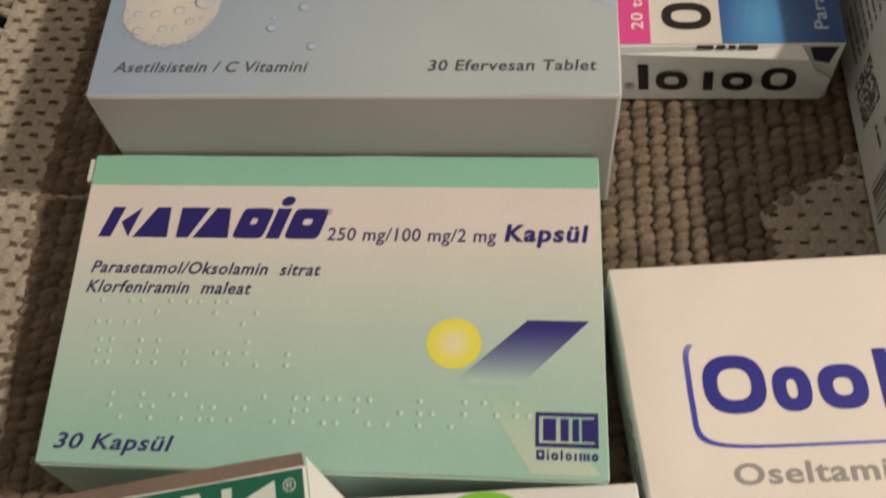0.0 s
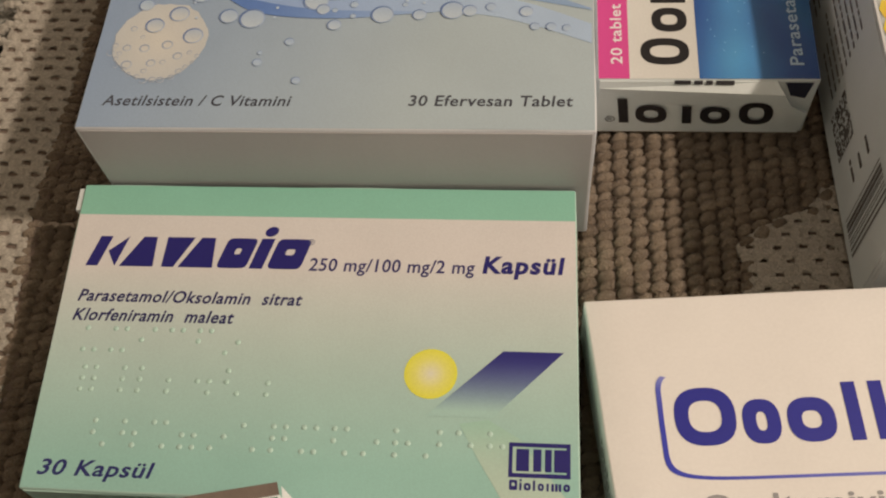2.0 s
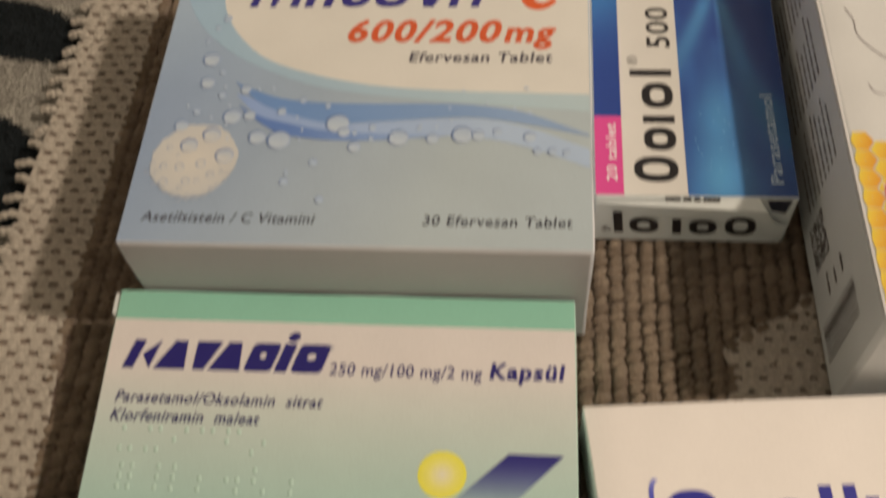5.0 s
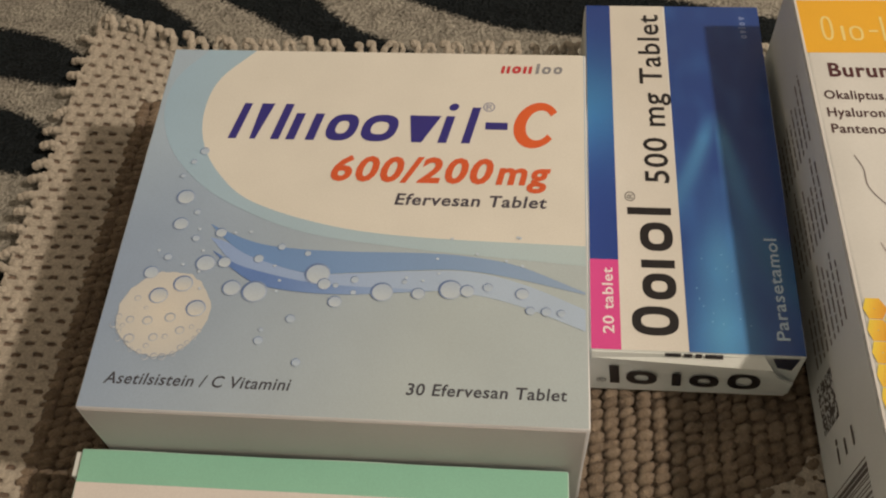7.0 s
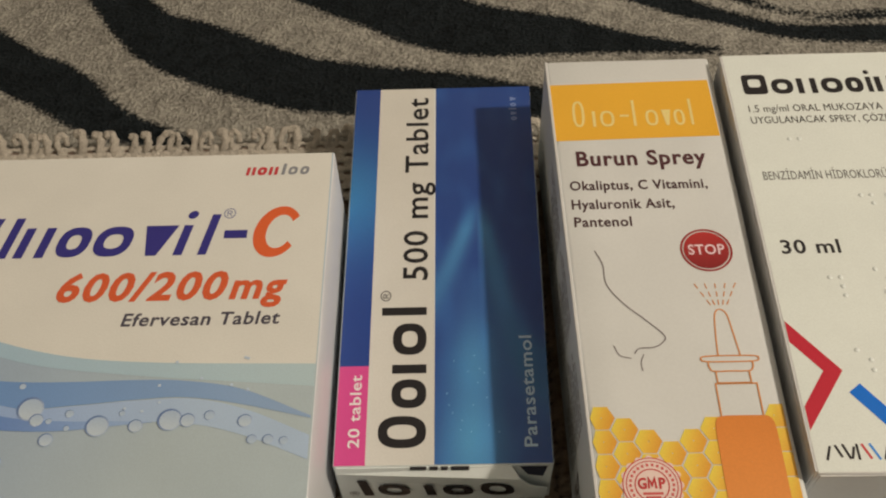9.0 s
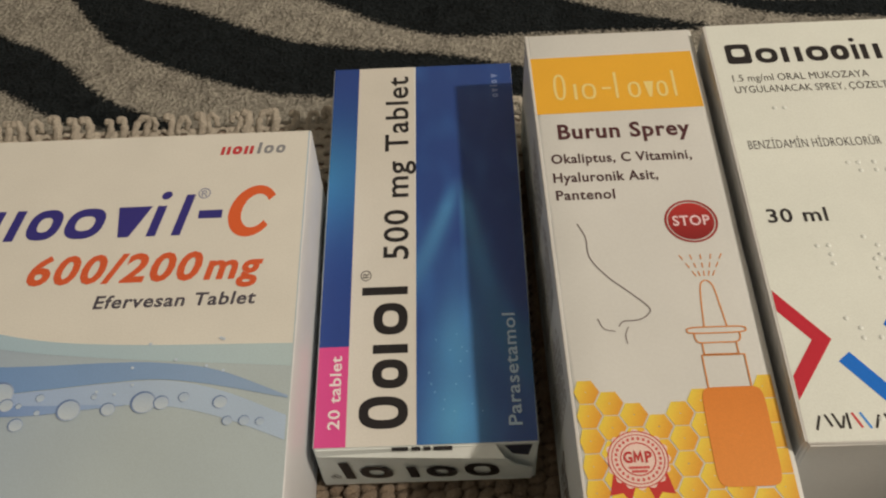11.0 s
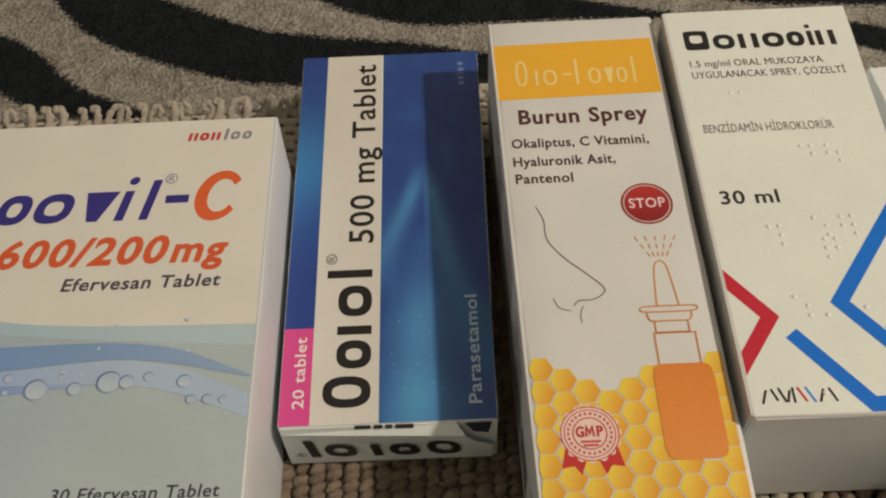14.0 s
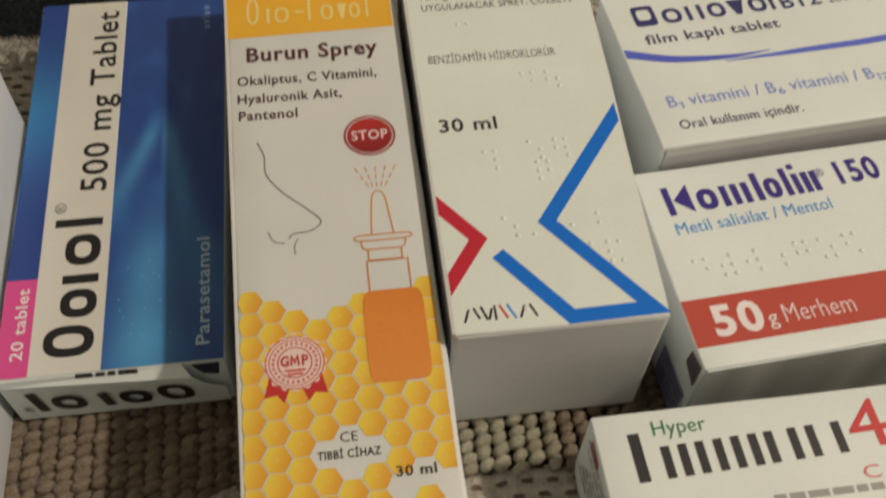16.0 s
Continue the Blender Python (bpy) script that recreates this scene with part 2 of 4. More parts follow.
def bars(box, a, b, length, rows, pitch, thick, colour, face, name="unreadable_text", vertical=False):
    """Lines of print too small to read."""
    rnd = random.Random(int(a * 100 + b * 10 + rows))
    polys = []
    for r in range(rows):
        at, end = 0.0, length * rnd.uniform(0.6, 1.0)
        while at < end:
            n = rnd.uniform(0.12, 0.45)
            n = min(n, end - at)
            if n > 0.05:
                q = rect(at, -r * pitch, at + n, -r * pitch + thick)
                polys.append([(a + y, b + x) if vertical else (a + x, b + y) for x, y in q])
            at += n + 0.07
    return tagged(lay(box, name, polys, colour, face, 7 if face == "left" else 1.5), kind="stuff")


def barcode(box, a, b, length, height, face):
    rnd = random.Random(5)
    polys, at = [], 0.0
    while at < length:
        t = rnd.choice((0.03, 0.03, 0.06, 0.09))
        polys.append(rect(a + at, b, a + at + t, b + height))
        at += t + rnd.choice((0.03, 0.05, 0.08))
    return lay(box, "barcode", polys, (92, 82, 74), face, 7 if face == "left" else 1.5)


def dot_mesh(radius=0.06):
    """One embossed dot: a low dome."""
    bm = bmesh.new()
    rings = []
    for rr, zz in ((1.0, 0.0), (0.75, 0.012), (0.4, 0.018)):
        rings.append([bm.verts.new(Vector((math.cos(k * math.tau / 8) * radius * rr, math.sin(k * math.tau / 8) * radius * rr, zz)) * CM) for k in range(8)])
    for lo, hi in zip(rings, rings[1:]):
        for k in range(8):
            bm.faces.new((lo[k], lo[(k + 1) % 8], hi[(k + 1) % 8], hi[k]))
    bm.faces.new(rings[-1])
    for f in bm.faces:
        f.smooth = True
    me = bpy.data.meshes.new("embossed_dot")
    bm.to_mesh(me)
    bm.free()
    return me


def off_line(p, u, v):
    """Distance of a point from the stretch between u and v."""
    d = v - u
    f = min(1.0, max(0.0, (p - u).dot(d) / d.length_squared))
    return (u + d * f - p).length


def braille(box, a, b, cells, card, pitch=0.6, seed=1, step=0.24, turn=0.0, clear=()):
    """One row of embossed dots, each a piece of the box."""
    rnd = random.Random(seed)
    me = dot_mesh()
    me.materials.append(card)
    c, sn = math.cos(radians(turn)), math.sin(radians(turn))
    for k in range(cells):
        for i in range(2):
            for j in range(3):
                if rnd.random() < 0.54:
                    x, y = k * pitch + i * step, -j * step
                    p = Vector((a + c * x - sn * y, b + sn * x + c * y))
                    if any(off_line(p, Vector(u), Vector(v)) < 0.24 for u, v in clear):
                        continue
                    dot = new("embossed_dot", me)
                    dot.parent = box
                    dot.location = Vector((p.x, p.y, box["size"][2] + 0.011)) * CM


def rounded_box(w, d, h, r=0.05, wobble=0.026, seed=0.0):
    """A folded carton body with soft, slightly uneven edges."""
    def steps(n):
        k = max(3, int(n / 0.7))
        return [0, r * 0.4, r] + [r + (n - 2 * r) * i / k for i in range(1, k)] + [n - r, n - r * 0.4, n]
    bm = bmesh.new()
    cache = {}
    size = (w, d, h)

    def vert(p):
        key = tuple(round(v, 4) for v in p)
        if key not in cache:
            inner = Vector([min(max(v, r), s - r) for v, s in zip(p, size)])
            off = Vector(p) - inner
            q = inner + off.normalized() * r if off.length > 1e-6 else Vector(p)
            n = noise.noise_vector(Vector(p) * 0.55 + Vector((seed, seed * 2, 0))) * wobble
            n.z *= 0.06 if q.z > h - 2 * r else 0.5
            cache[key] = bm.verts.new((q + n) * CM)
        return cache[key]
    for axis in range(3):
        i, j = [k for k in range(3) if k != axis]
        for side in (0, size[axis]):
            si, sj = steps(size[i]), steps(size[j])
            for a0, a1 in zip(si, si[1:]):
                for b0, b1 in zip(sj, sj[1:]):
                    quad = []
                    for a, b in ((a0, b0), (a1, b0), (a1, b1), (a0, b1)):
                        p = [0.0, 0.0, 0.0]
                        p[axis], p[i], p[j] = side, a, b
                        quad.append(vert(p))
                    bm.faces.new(quad)
    bmesh.ops.recalc_face_normals(bm, faces=bm.faces)
    for f in bm.faces:
        f.smooth = True
    return bm


def skew(box, lt, lb, rt, rb, names=("body", "end_flap", "side_seam", "raw_edge", "front_panel", "green_band", "side_tab")):
    """Cartons are never quite square: moves the far and near ends of the left and the right edge."""
    w, d, h = box["size"]
    for ob in box.children:
        if ob.name.split(".")[0] in names:
            for v in ob.data.vertices:
                f, g = v.co.x / CM / w, v.co.y / CM / d
                v.co.x += ((1 - f) * (lb + (lt - lb) * g) + f * (rb + (rt - rb) * g)) * CM


def slab(x0, x1, y0, y1, z0, z1, bevel=0.012):
    bm = bmesh.new()
    bmesh.ops.create_cube(bm, size=1)
    for v in bm.verts:
        v.co = Vector(((x0 + (v.co.x + 0.5) * (x1 - x0)) * CM, (y0 + (v.co.y + 0.5) * (y1 - y0)) * CM, (z0 + (v.co.z + 0.5) * (z1 - z0)) * CM))
    bmesh.ops.bevel(bm, geom=bm.edges[:], offset=bevel * CM, segments=1, affect="EDGES")
    return bm


def carton(name, label, w, d, h, x, y, rz=0.0, card=None, flap=None, seam=True, z=RUG_TOP, group="medicine boxes laid out on the rug", edge=0.05):
    """A closed folding carton lying on its back: body, tucked end flap, glued side seam."""
    box = thing(name, label, "medicine box", x, y, z, rz, group)
    box["size"] = (w, d, h)
    card = card or CARD
    to_object("body", rounded_box(w, d, h, edge, seed=x), card, box)
    if flap is not False:
        to_object("end_flap", slab(0.07, w - 0.07, -0.022, 0.02, 0.06, h - 0.07), flap or card, box)
    if seam:
        to_object("side_seam", slab(-0.025, 0.02, 0.08, d - 0.08, 0.05, h - 0.13), card, box)
    return box


# ---- the room that closes the place: floor, walls, ceiling ----
def room():
    for name, x0, x1, y0, y1, z0, z1, mat in (
            ("floor", -200, 220, -200, 220, -12, -7.4, BOARDS), ("ceiling", -200, 220, -200, 220, 232, 240, PLASTER),
            ("wall_north", -200, 220, 220, 230, -12, 240, PLASTER), ("wall_south", -200, 220, -210, -200, -12, 240, PLASTER),
            ("wall_east", 220, 230, -210, 230, -12, 240, PLASTER), ("wall_west", -210, -200, -210, 230, -12, 240, PLASTER)):
        ob = to_object(name, slab(x0, x1, y0, y1, z0, z1, 0.5), mat)
        tagged(ob, {"floor": "brown wooden floor boards under the blanket", "ceiling": "plain off-white plaster ceiling"}.get(name, "plain off-white plaster wall of the room"), name.split("_")[0], kind="structure")


room()


# ---- zebra fleece blanket ----
# each stripe: x, y, half width, in centimetres
STRIPES = [
    [(-13, 22.5, 0.8), (-8.5, 20.4, 0.75), (-5.4, 18.4, 0.68), (-2.5, 16.3, 0.65), (-0.9, 15.2, 0.3)],
    [(-6, 22.8, 1.1), (-1.2, 19.1, 1.05), (1.0, 17.8, 1.05), (3.2, 16.1, 0.75), (6.2, 15.2, 0.2)],
    [(0.5, 25, 0.95), (2.35, 22.1, 0.92), (3.8, 20.4, 1.08), (5.4, 19.5, 1.35), (8.6, 18.05, 1.25), (11, 17.5, 1.17), (14.3, 17.1, 1.0), (17.2, 16.6, 0.7), (21, 16.2, 0.1)],
    [(8, 24, 1.6), (11.5, 21.95, 1.5), (14.5, 20.32, 1.38), (18.2, 19.7, 0.95), (20.1, 19.3, 0.55), (23.4, 18.7, 0.15)],
    [(18.5, 23.2, 0.5), (21.9, 21.3, 0.55), (23.6, 20.5, 0.4), (25.9, 19.6, 0.4), (29, 19.4, 0.5), (33, 19, 0.4)],
    [(23.8, 21.8, 0.3), (26.4, 20.5, 0.15), (29.2, 20.4, 0.25), (34, 20.2, 0.4)],
    [(24.5, 18.4, 0.1), (28.6, 17.6, 0.55), (30.8, 16.9, 0.6), (34, 16.4, 0.5), (38, 16.2, 0.2)],
    [(-14, 15.8, 1.0), (-8, 14.9, 1.1), (-5.4, 14.1, 0.8), (-3.4, 13.4, 0.1)],
    [(-14, 11.9, 0.7), (-8, 11.3, 1.25), (-5.6, 10.6, 0.9), (-3.6, 9.6, 0.2)],
    [(-14, 7.9, 0.8), (-7.5, 6.6, 1.2), (-5.2, 4.6, 1.1), (-3.2, 2.6, 0.4)],
    [(-14, 3, 0.7), (-8, 0.5, 1.0), (-4, -3, 0.6)],
    [(2, 29, 1.5), (9, 27.5, 1.6), (18, 26.2, 1.2), (28, 24.4, 1.0), (38, 23.5, 0.6)],
]


def stripe_distance(x, y):
    """Distance in centimetres from the nearest black stripe's edge, below nought inside it."""
    best = np.full(x.shape, 3.0)
    for s in STRIPES:
        pts = np.array(smooth(s, 6))
        for p, q in zip(pts, pts[1:]):
            d = q[:2] - p[:2]
            t = np.clip(((x - p[0]) * d[0] + (y - p[1]) * d[1]) / (d @ d), 0, 1)
            best = np.minimum(best, np.hypot(x - p[0] - t * d[0], y - p[1] - t * d[1]) - (p[2] + t * (q[2] - p[2])))
    # further off the same print goes on as plain waves
    away = np.maximum.reduce([np.abs(x - 12) - 30, y - 30, -14 - y, np.zeros_like(x)])
    waves = 1.4 * np.sin((y + 0.35 * x + 2.2 * np.sin(x * 0.16) + 1.5 * np.sin(y * 0.23 + x * 0.07)) * 1.05)
    return np.where(away > 0, waves, best)


def blanket():
    xs = np.concatenate([np.arange(-95, -16, 2.5), np.arange(-16, 42, 0.3), np.arange(42, 118, 2.5)])
    ys = np.concatenate([np.arange(-95, -16, 2.5), np.arange(-16, 30, 0.3), np.arange(30, 110, 2.5)])
    gx, gy = np.meshgrid(xs, ys, indexing="ij")
    dist = stripe_distance(gx, gy)
    lift = 0.16 * np.sin(gx * 0.21 + 0.5 * np.sin(gy * 0.3)) * np.sin(gy * 0.26 + 1.0)
    z = RUG_TOP - 0.42 + lift - 0.10
    z = np.minimum(z, np.where((gx > -4) & (gx < 38) & (gy < 14.3), RUG_TOP - 0.45, 9))
    verts = np.stack([gx, gy, z], -1).reshape(-1, 3) * CM
    ny = len(ys)
    faces = [(i * ny + j, (i + 1) * ny + j, (i + 1) * ny + j + 1, i * ny + j + 1) for i in range(len(xs) - 1) for j in range(ny - 1)]
    me = bpy.data.meshes.new("blanket")
    me.from_pydata(verts.tolist(), [], faces)
    me.attributes.new("stripe", "FLOAT", "POINT").data.foreach_set("value", dist.ravel().astype(np.float32))
    me.shade_smooth()
    me.materials.append(FLEECE)
    ob = new("fleece_blanket", me)
    thick = ob.modifiers.new("thickness", "SOLIDIFY")
    thick.thickness, thick.offset = 0.05, -1
    tagged(ob, "black and grey-white zebra striped fleece blanket", "blanket")


blanket()


# ---- the boxes ----
NAVY, BLACK = (38, 32, 96), (32, 28, 28)


def green_capsule_box():
    box = carton("capsule_box", "white and mint green capsule carton with yellow disc", 11.0, 7.0, 1.93, 0, -7.0, card=CARD_GREEN)
    to_object("side_tab", slab(-0.14, 0.05, 6.35, 6.93, 0.9, 1.86), CARD, box, "small white folded tab")
    lay(box, "green_band", grid(0.03, 6.2, 10.97, 6.97, 6, 1), (138, 184, 151), layer=1)

    def fade(a, b):
        f = min(1.0, max(0.0, (5.0 - b) / 4.4))
        return mix((214, 199, 180), (152, 185, 160), f ** 0.85)
    lay(box, "front_panel", grid(0.03, 0.03, 10.97, 6.2, 12, 20), fade, layer=1, label="card fading from white to mint green")
    lay(box, "light_beam", between([(8.75, 1.6), (9.15, 0.9), (9.65, 0.1)], [(9.3, 1.7), (9.9, 1.35), (10.9, 0.1)]), lambda a, b: mix((184, 193, 164), (160, 188, 158), min(1, max(0, (b - 0.6) / 1.0))), layer=2)
    wordmark(box, [("fan", 0.46, 1.11), ("wedge", 1.21, 1.96), ("tall_vee", 2.06, 2.5), ("wedge", 2.51, 3.27), ("block", 3.34, 4.0), ("tall_dotted", 4.07, 4.36), ("block", 4.45, 5.18)], 0, 4.9, 0.74, NAVY, stem=0.27, slant=0.26)
    text(box, "®", 5.28, 5.5, 0.14, 0.14, (90, 90, 110))
    text(box, "250 mg/100 mg/2 mg", 5.37, 4.88, 3.52, 0.30, (48, 42, 90), 0.012, 0.08)
    text(box, "Kapsül", 9.05, 4.91, 1.71, 0.38, NAVY, 0.035, 0.14)
    text(box, "Parasetamol/Oksolamin  sitrat", 0.5, 4.05, 4.84, 0.27, (40, 36, 80), 0.02, 0.22)
    text(box, "Klorfeniramin  maleat", 0.5, 3.6, 3.46, 0.27, (40, 36, 80), 0.02, 0.22)
    text(box, "30 Kapsül", 0.63, 0.3, 2.32, 0.30, (44, 44, 92), 0.02, 0.2)
    polys = band(ellipse(8.13, 2.62, 0.53, 0.53, 36), ellipse(8.13, 2.62, 0.3, 0.3, 36)) + band(ellipse(8.13, 2.62, 0.3, 0.3, 36), ellipse(8.13, 2.62, 0.02, 0.02, 36)) + [ellipse(8.13, 2.62, 0.02, 0.02, 12)]
    lay(box, "yellow_disc", polys, lambda a, b: mix((236, 222, 176), (228, 212, 62), min(1, math.hypot(a - 8.13, b - 2.62) / 0.48)), layer=2, label="yellow disc with a pale middle")
    left, right = [], []
    for i in range(13):
        f = i / 12
        left.append((9.55 - 1.46 * f, 3.14 - 1.4 * f))
        right.append((10.74 - 1.36 * f, 3.14 - 1.4 * f))
    lay(box, "slanted_bar", between(left, right), lambda a, b: mix((44, 40, 104), (166, 189, 166), min(1, max(0, (3.0 - b) / 1.12) ** 1.05)), layer=3, label="slanted bar fading from navy to green")
    lay(box, "maker_mark", band(rect(9.72, 0.6, 10.87, 1.27), rect(9.79, 0.68, 10.8, 1.19)) + [rect(9.86, 0.72, 10.1, 1.15), rect(10.18, 0.72, 10.33, 1.15), rect(10.4, 0.72, 10.52, 1.15), rect(10.57, 0.72, 10.8, 1.15)], NAVY, layer=3, label="maker's mark as plain navy blocks")
    wordmark(box, [("block", 0, 0.15), ("dotted", 0.19, 0.23), ("ring", 0.27, 0.4), ("bar", 0.44, 0.48), ("ring", 0.53, 0.64), ("stub", 0.69, 0.73), ("trio", 0.78, 0.96), ("ring", 1.0, 1.12)], 9.74, 0.36, 0.19, NAVY, stem=0.045, layer=3)
    braille(box, 0.9, 3.42, 6, CARD_GREEN, seed=3)
    braille(box, 1.05, 2.55, 7, CARD_GREEN, seed=4)
    braille(box, 0.95, 1.42, 15, CARD_GREEN, seed=5)
    skew(box, -0.06, 0.34, 0.0, 0.06)


def effervescent_box():
    # the front end's shade is held by the darker flap card
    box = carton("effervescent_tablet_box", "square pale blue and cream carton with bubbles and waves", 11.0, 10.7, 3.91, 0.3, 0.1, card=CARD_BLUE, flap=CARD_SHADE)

    def ground(a, b):
        c = mix((142, 154, 166), (172, 177, 168), min(1, max(0, a / 8.0 + (3 - b) * 0.05)))
        return mix(c, (166, 178, 180), min(0.8, max(0, (b - 4.0) / 5)))
    lay(box, "front_panel", grid(0.03, 0.03, 10.97, 10.67, 14, 12), ground, layer=1, label="pale blue card fading to grey")
    halo = smooth([(0.9, 10.67), (0.22, 9.6), (0.15, 8.4), (0.6, 7.2), (1.45, 6.2), (2.54, 5.45), (4.35, 4.72), (6.84, 4.35), (10.97, 4.0)])
    blob = smooth([(2.2, 10.67), (1.4, 9.6), (1.2, 8.5), (1.4, 7.4), (2.0, 6.4), (3.0, 5.56), (5.0, 4.92), (7.2, 4.66), (10.97, 4.55)])
    lay(box, "halo", between(halo, blob), lambda a, b: mix((154, 175, 182), (176, 187, 178), a / 11), layer=2)
    right = [(10.97, 10.67 - 6.12 * i / (len(blob) - 1)) for i in range(len(blob))]
    lay(box, "cream_field", between(blob, right), lambda a, b: (214, 203, 181), layer=2, label="cream field for the name")
    up = smooth([(2.1, 4.88), (2.54, 4.66), (3.42, 4.34), (4.48, 4.22), (5.67, 4.2), (7.05, 4.22), (8.15, 4.18), (9.43, 3.95), (10.95, 3.3)])
    low = smooth([(2.12, 4.86), (2.57, 4.42), (3.2, 4.0), (4.56, 3.58), (5.7, 3.62), (7.1, 3.74), (8.16, 3.78), (9.3, 3.62), (10.95, 3.24)])
    lay(box, "upper_wave", between(low, up), lambda a, b: mix((108, 137, 172), (146, 161, 174), min(1, max(0, (a - 3.5) / 8))), layer=3)
    up = smooth([(2.33, 4.1), (2.91, 3.77), (3.53, 3.57), (4.6, 3.34), (5.76, 3.25), (6.8, 3.24), (7.6, 3.2)])
    low = smooth([(2.33, 4.08), (2.85, 3.63), (3.43, 3.26), (4.1, 3.1), (4.95, 3.03), (5.8, 3.04), (6.8, 3.13), (7.6, 3.17)])
    lay(box, "lower_wave", between(low, up), lambda a, b: mix((96, 122, 166), (150, 166, 184), min(1, max(0, (a - 3.6) / 3.4))), layer=4)
    up = smooth([(2.2, 4.48), (2.6, 4.36), (3.3, 3.96), (4.6, 3.57), (5.7, 3.6), (7.1, 3.72), (8.4, 3.74), (9.6, 3.45), (10.95, 2.85)])
    low = smooth([(2.2, 4.46), (2.9, 3.75), (3.6, 3.52), (4.6, 3.3), (5.8, 3.2), (7.0, 3.22), (8.4, 3.15), (9.6, 2.85), (10.95, 2.3)])
    lay(box, "pale_wave", between(low, up), lambda a, b: mix((140, 158, 186), (170, 181, 188), min(1, max(0, (a - 2.5) / 6))), layer=2.6)
    rnd = random.Random(7)
    edge = [(1.53 + (1.06 + rnd.uniform(-0.04, 0.04)) * math.cos(k * math.tau / 44), 2.4 + (1.1 + rnd.uniform(-0.04, 0.04)) * math.sin(k * math.tau / 44)) for k in range(44)]
    tablet = lay(box, "printed_tablet", band(edge, ellipse(1.53, 2.4, 0.05, 0.05, 44)) + [ellipse(1.53, 2.4, 0.05, 0.05, 12)], lambda a, b: mix((208, 196, 174), (186, 182, 170), max(0, math.hypot(a - 1.53, b - 2.4) - 0.5)), layer=3, label="round cream tablet picture with fizzing bubbles")
    spots = [(0.81, 2.18, 0.1), (1.21, 2.17, 0.12), (1.71, 2.27, 0.13), (2.0, 1.95, 0.11), (1.44, 1.75, 0.11), (0.9, 1.7, 0.13), (0.85, 2.74, 0.08), (1.7, 1.78, 0.07), (1.33, 1.53, 0.07), (0.67, 2.02, 0.06), (1.1, 2.5, 0.05), (2.25, 2.05, 0.06)]
    for k in range(15):
        t = math.radians(188 + 10.5 * k)
        spots.append((1.53 + rnd.uniform(1.0, 1.14) * math.cos(t), 2.4 + rnd.uniform(1.04, 1.16) * math.sin(t), rnd.uniform(0.05, 0.1)))
    for k, (a, b, r) in enumerate(spots):
        under(lay(box, "tablet_bubble", ring(a, b, r, r * 0.94, r * 0.26, 16), lambda u, v, a=a, b=b, r=r: mix((150, 156, 162), (186, 184, 176), min(1, max(0, 0.5 + (u - a - v + b) / r * 0.5))), layer=4), tablet)
    bubbles = [(1.33, 5.65, 0.23), (1.38, 4.85, 0.19), (2.41, 4.62, 0.14), (1.84, 4.44, 0.1), (1.71, 5.21, 0.085), (2.21, 3.75, 0.24), (2.65, 3.79, 0.16), (2.95, 3.1, 0.22), (3.49, 3.03, 0.3), (0.99, 3.45, 0.18), (3.44, 3.92, 0.12), (3.93, 4.27, 0.095), (4.57, 4.11, 0.08), (4.87, 3.56, 0.3), (5.06, 3.29, 0.16), (5.36, 2.83, 0.16), (5.33, 3.26, 0.07), (5.75, 3.43, 0.1), (5.75, 3.09, 0.07), (6.4, 3.13, 0.26), (6.89, 3.42, 0.07), (7.22, 3.12, 0.16), (7.94, 3.25, 0.27), (8.32, 3.23, 0.17), (8.78, 3.34, 0.12), (9.55, 3.2, 0.16), (9.74, 2.77, 0.11), (10.09, 2.76, 0.12), (10.42, 2.73, 0.1), (4.43, 2.35, 0.11), (3.8, 1.77, 0.105), (4.72, 1.27, 0.1), (3.82, 2.04, 0.055), (1.29, 3.89, 0.1), (1.81, 3.17, 0.23), (1.31, 2.83, 0.22), (2.24, 2.53, 0.23), (1.5, 7.1, 0.12), (1.3, 6.75, 0.08), (1.12, 6.3, 0.07)]
    for k, (a, b, r) in enumerate(bubbles):
        film = lay(box, "bubble", band(ellipse(a, b, r, r * 0.95, 22), ellipse(a + 0.03 * r, b - 0.03 * r, r * 0.86, r * 0.82, 22)), lambda u, v, a=a, b=b, r=r: mix((94, 112, 146), (172, 180, 186), min(1, max(0, 0.5 + (b - v + u - a) / r * 0.42))), layer=5 + 0.3 * (k % 4))
        tone = (204, 196, 178) if math.hypot(a - 1.53, b - 2.4) < 1.1 else (186, 190, 186) if r > 0.13 else (178, 185, 186)
        under(lay(box, "bubble_light", [ellipse(a + 0.03 * r, b - 0.03 * r, r * 0.86, r * 0.82, 18)], lambda u, v, b=b, r=r, tone=tone: mix(tone, mix(tone, (150, 164, 176), 0.7), min(1, max(0, 0.35 + (v - b) / r * 0.6))), layer=5.15 + 0.3 * (k % 4)), film)
    for i in range(22):
        a, b = rnd.uniform(0.8, 9.6), rnd.uniform(3.0, 5.0)
        lay(box, "tiny_bubble", [ellipse(a, b, 0.04, 0.035, 8)], (186, 191, 192), layer=6.6)
    wordmark(box, [("pair", 0.0, 0.22), ("ring", 0.28, 0.51), ("pair", 0.57, 0.79)], 8.82, 9.97, 0.38, (188, 52, 54), 0.68, 0.08, 0.14, layer=4)
    wordmark(box, [("bar", 0.04, 0.12), ("ring", 0.2, 0.43), ("ring", 0.5, 0.72)], 9.68, 9.97, 0.36, (132, 128, 124), 0.72, 0.07, 0.14, layer=4)
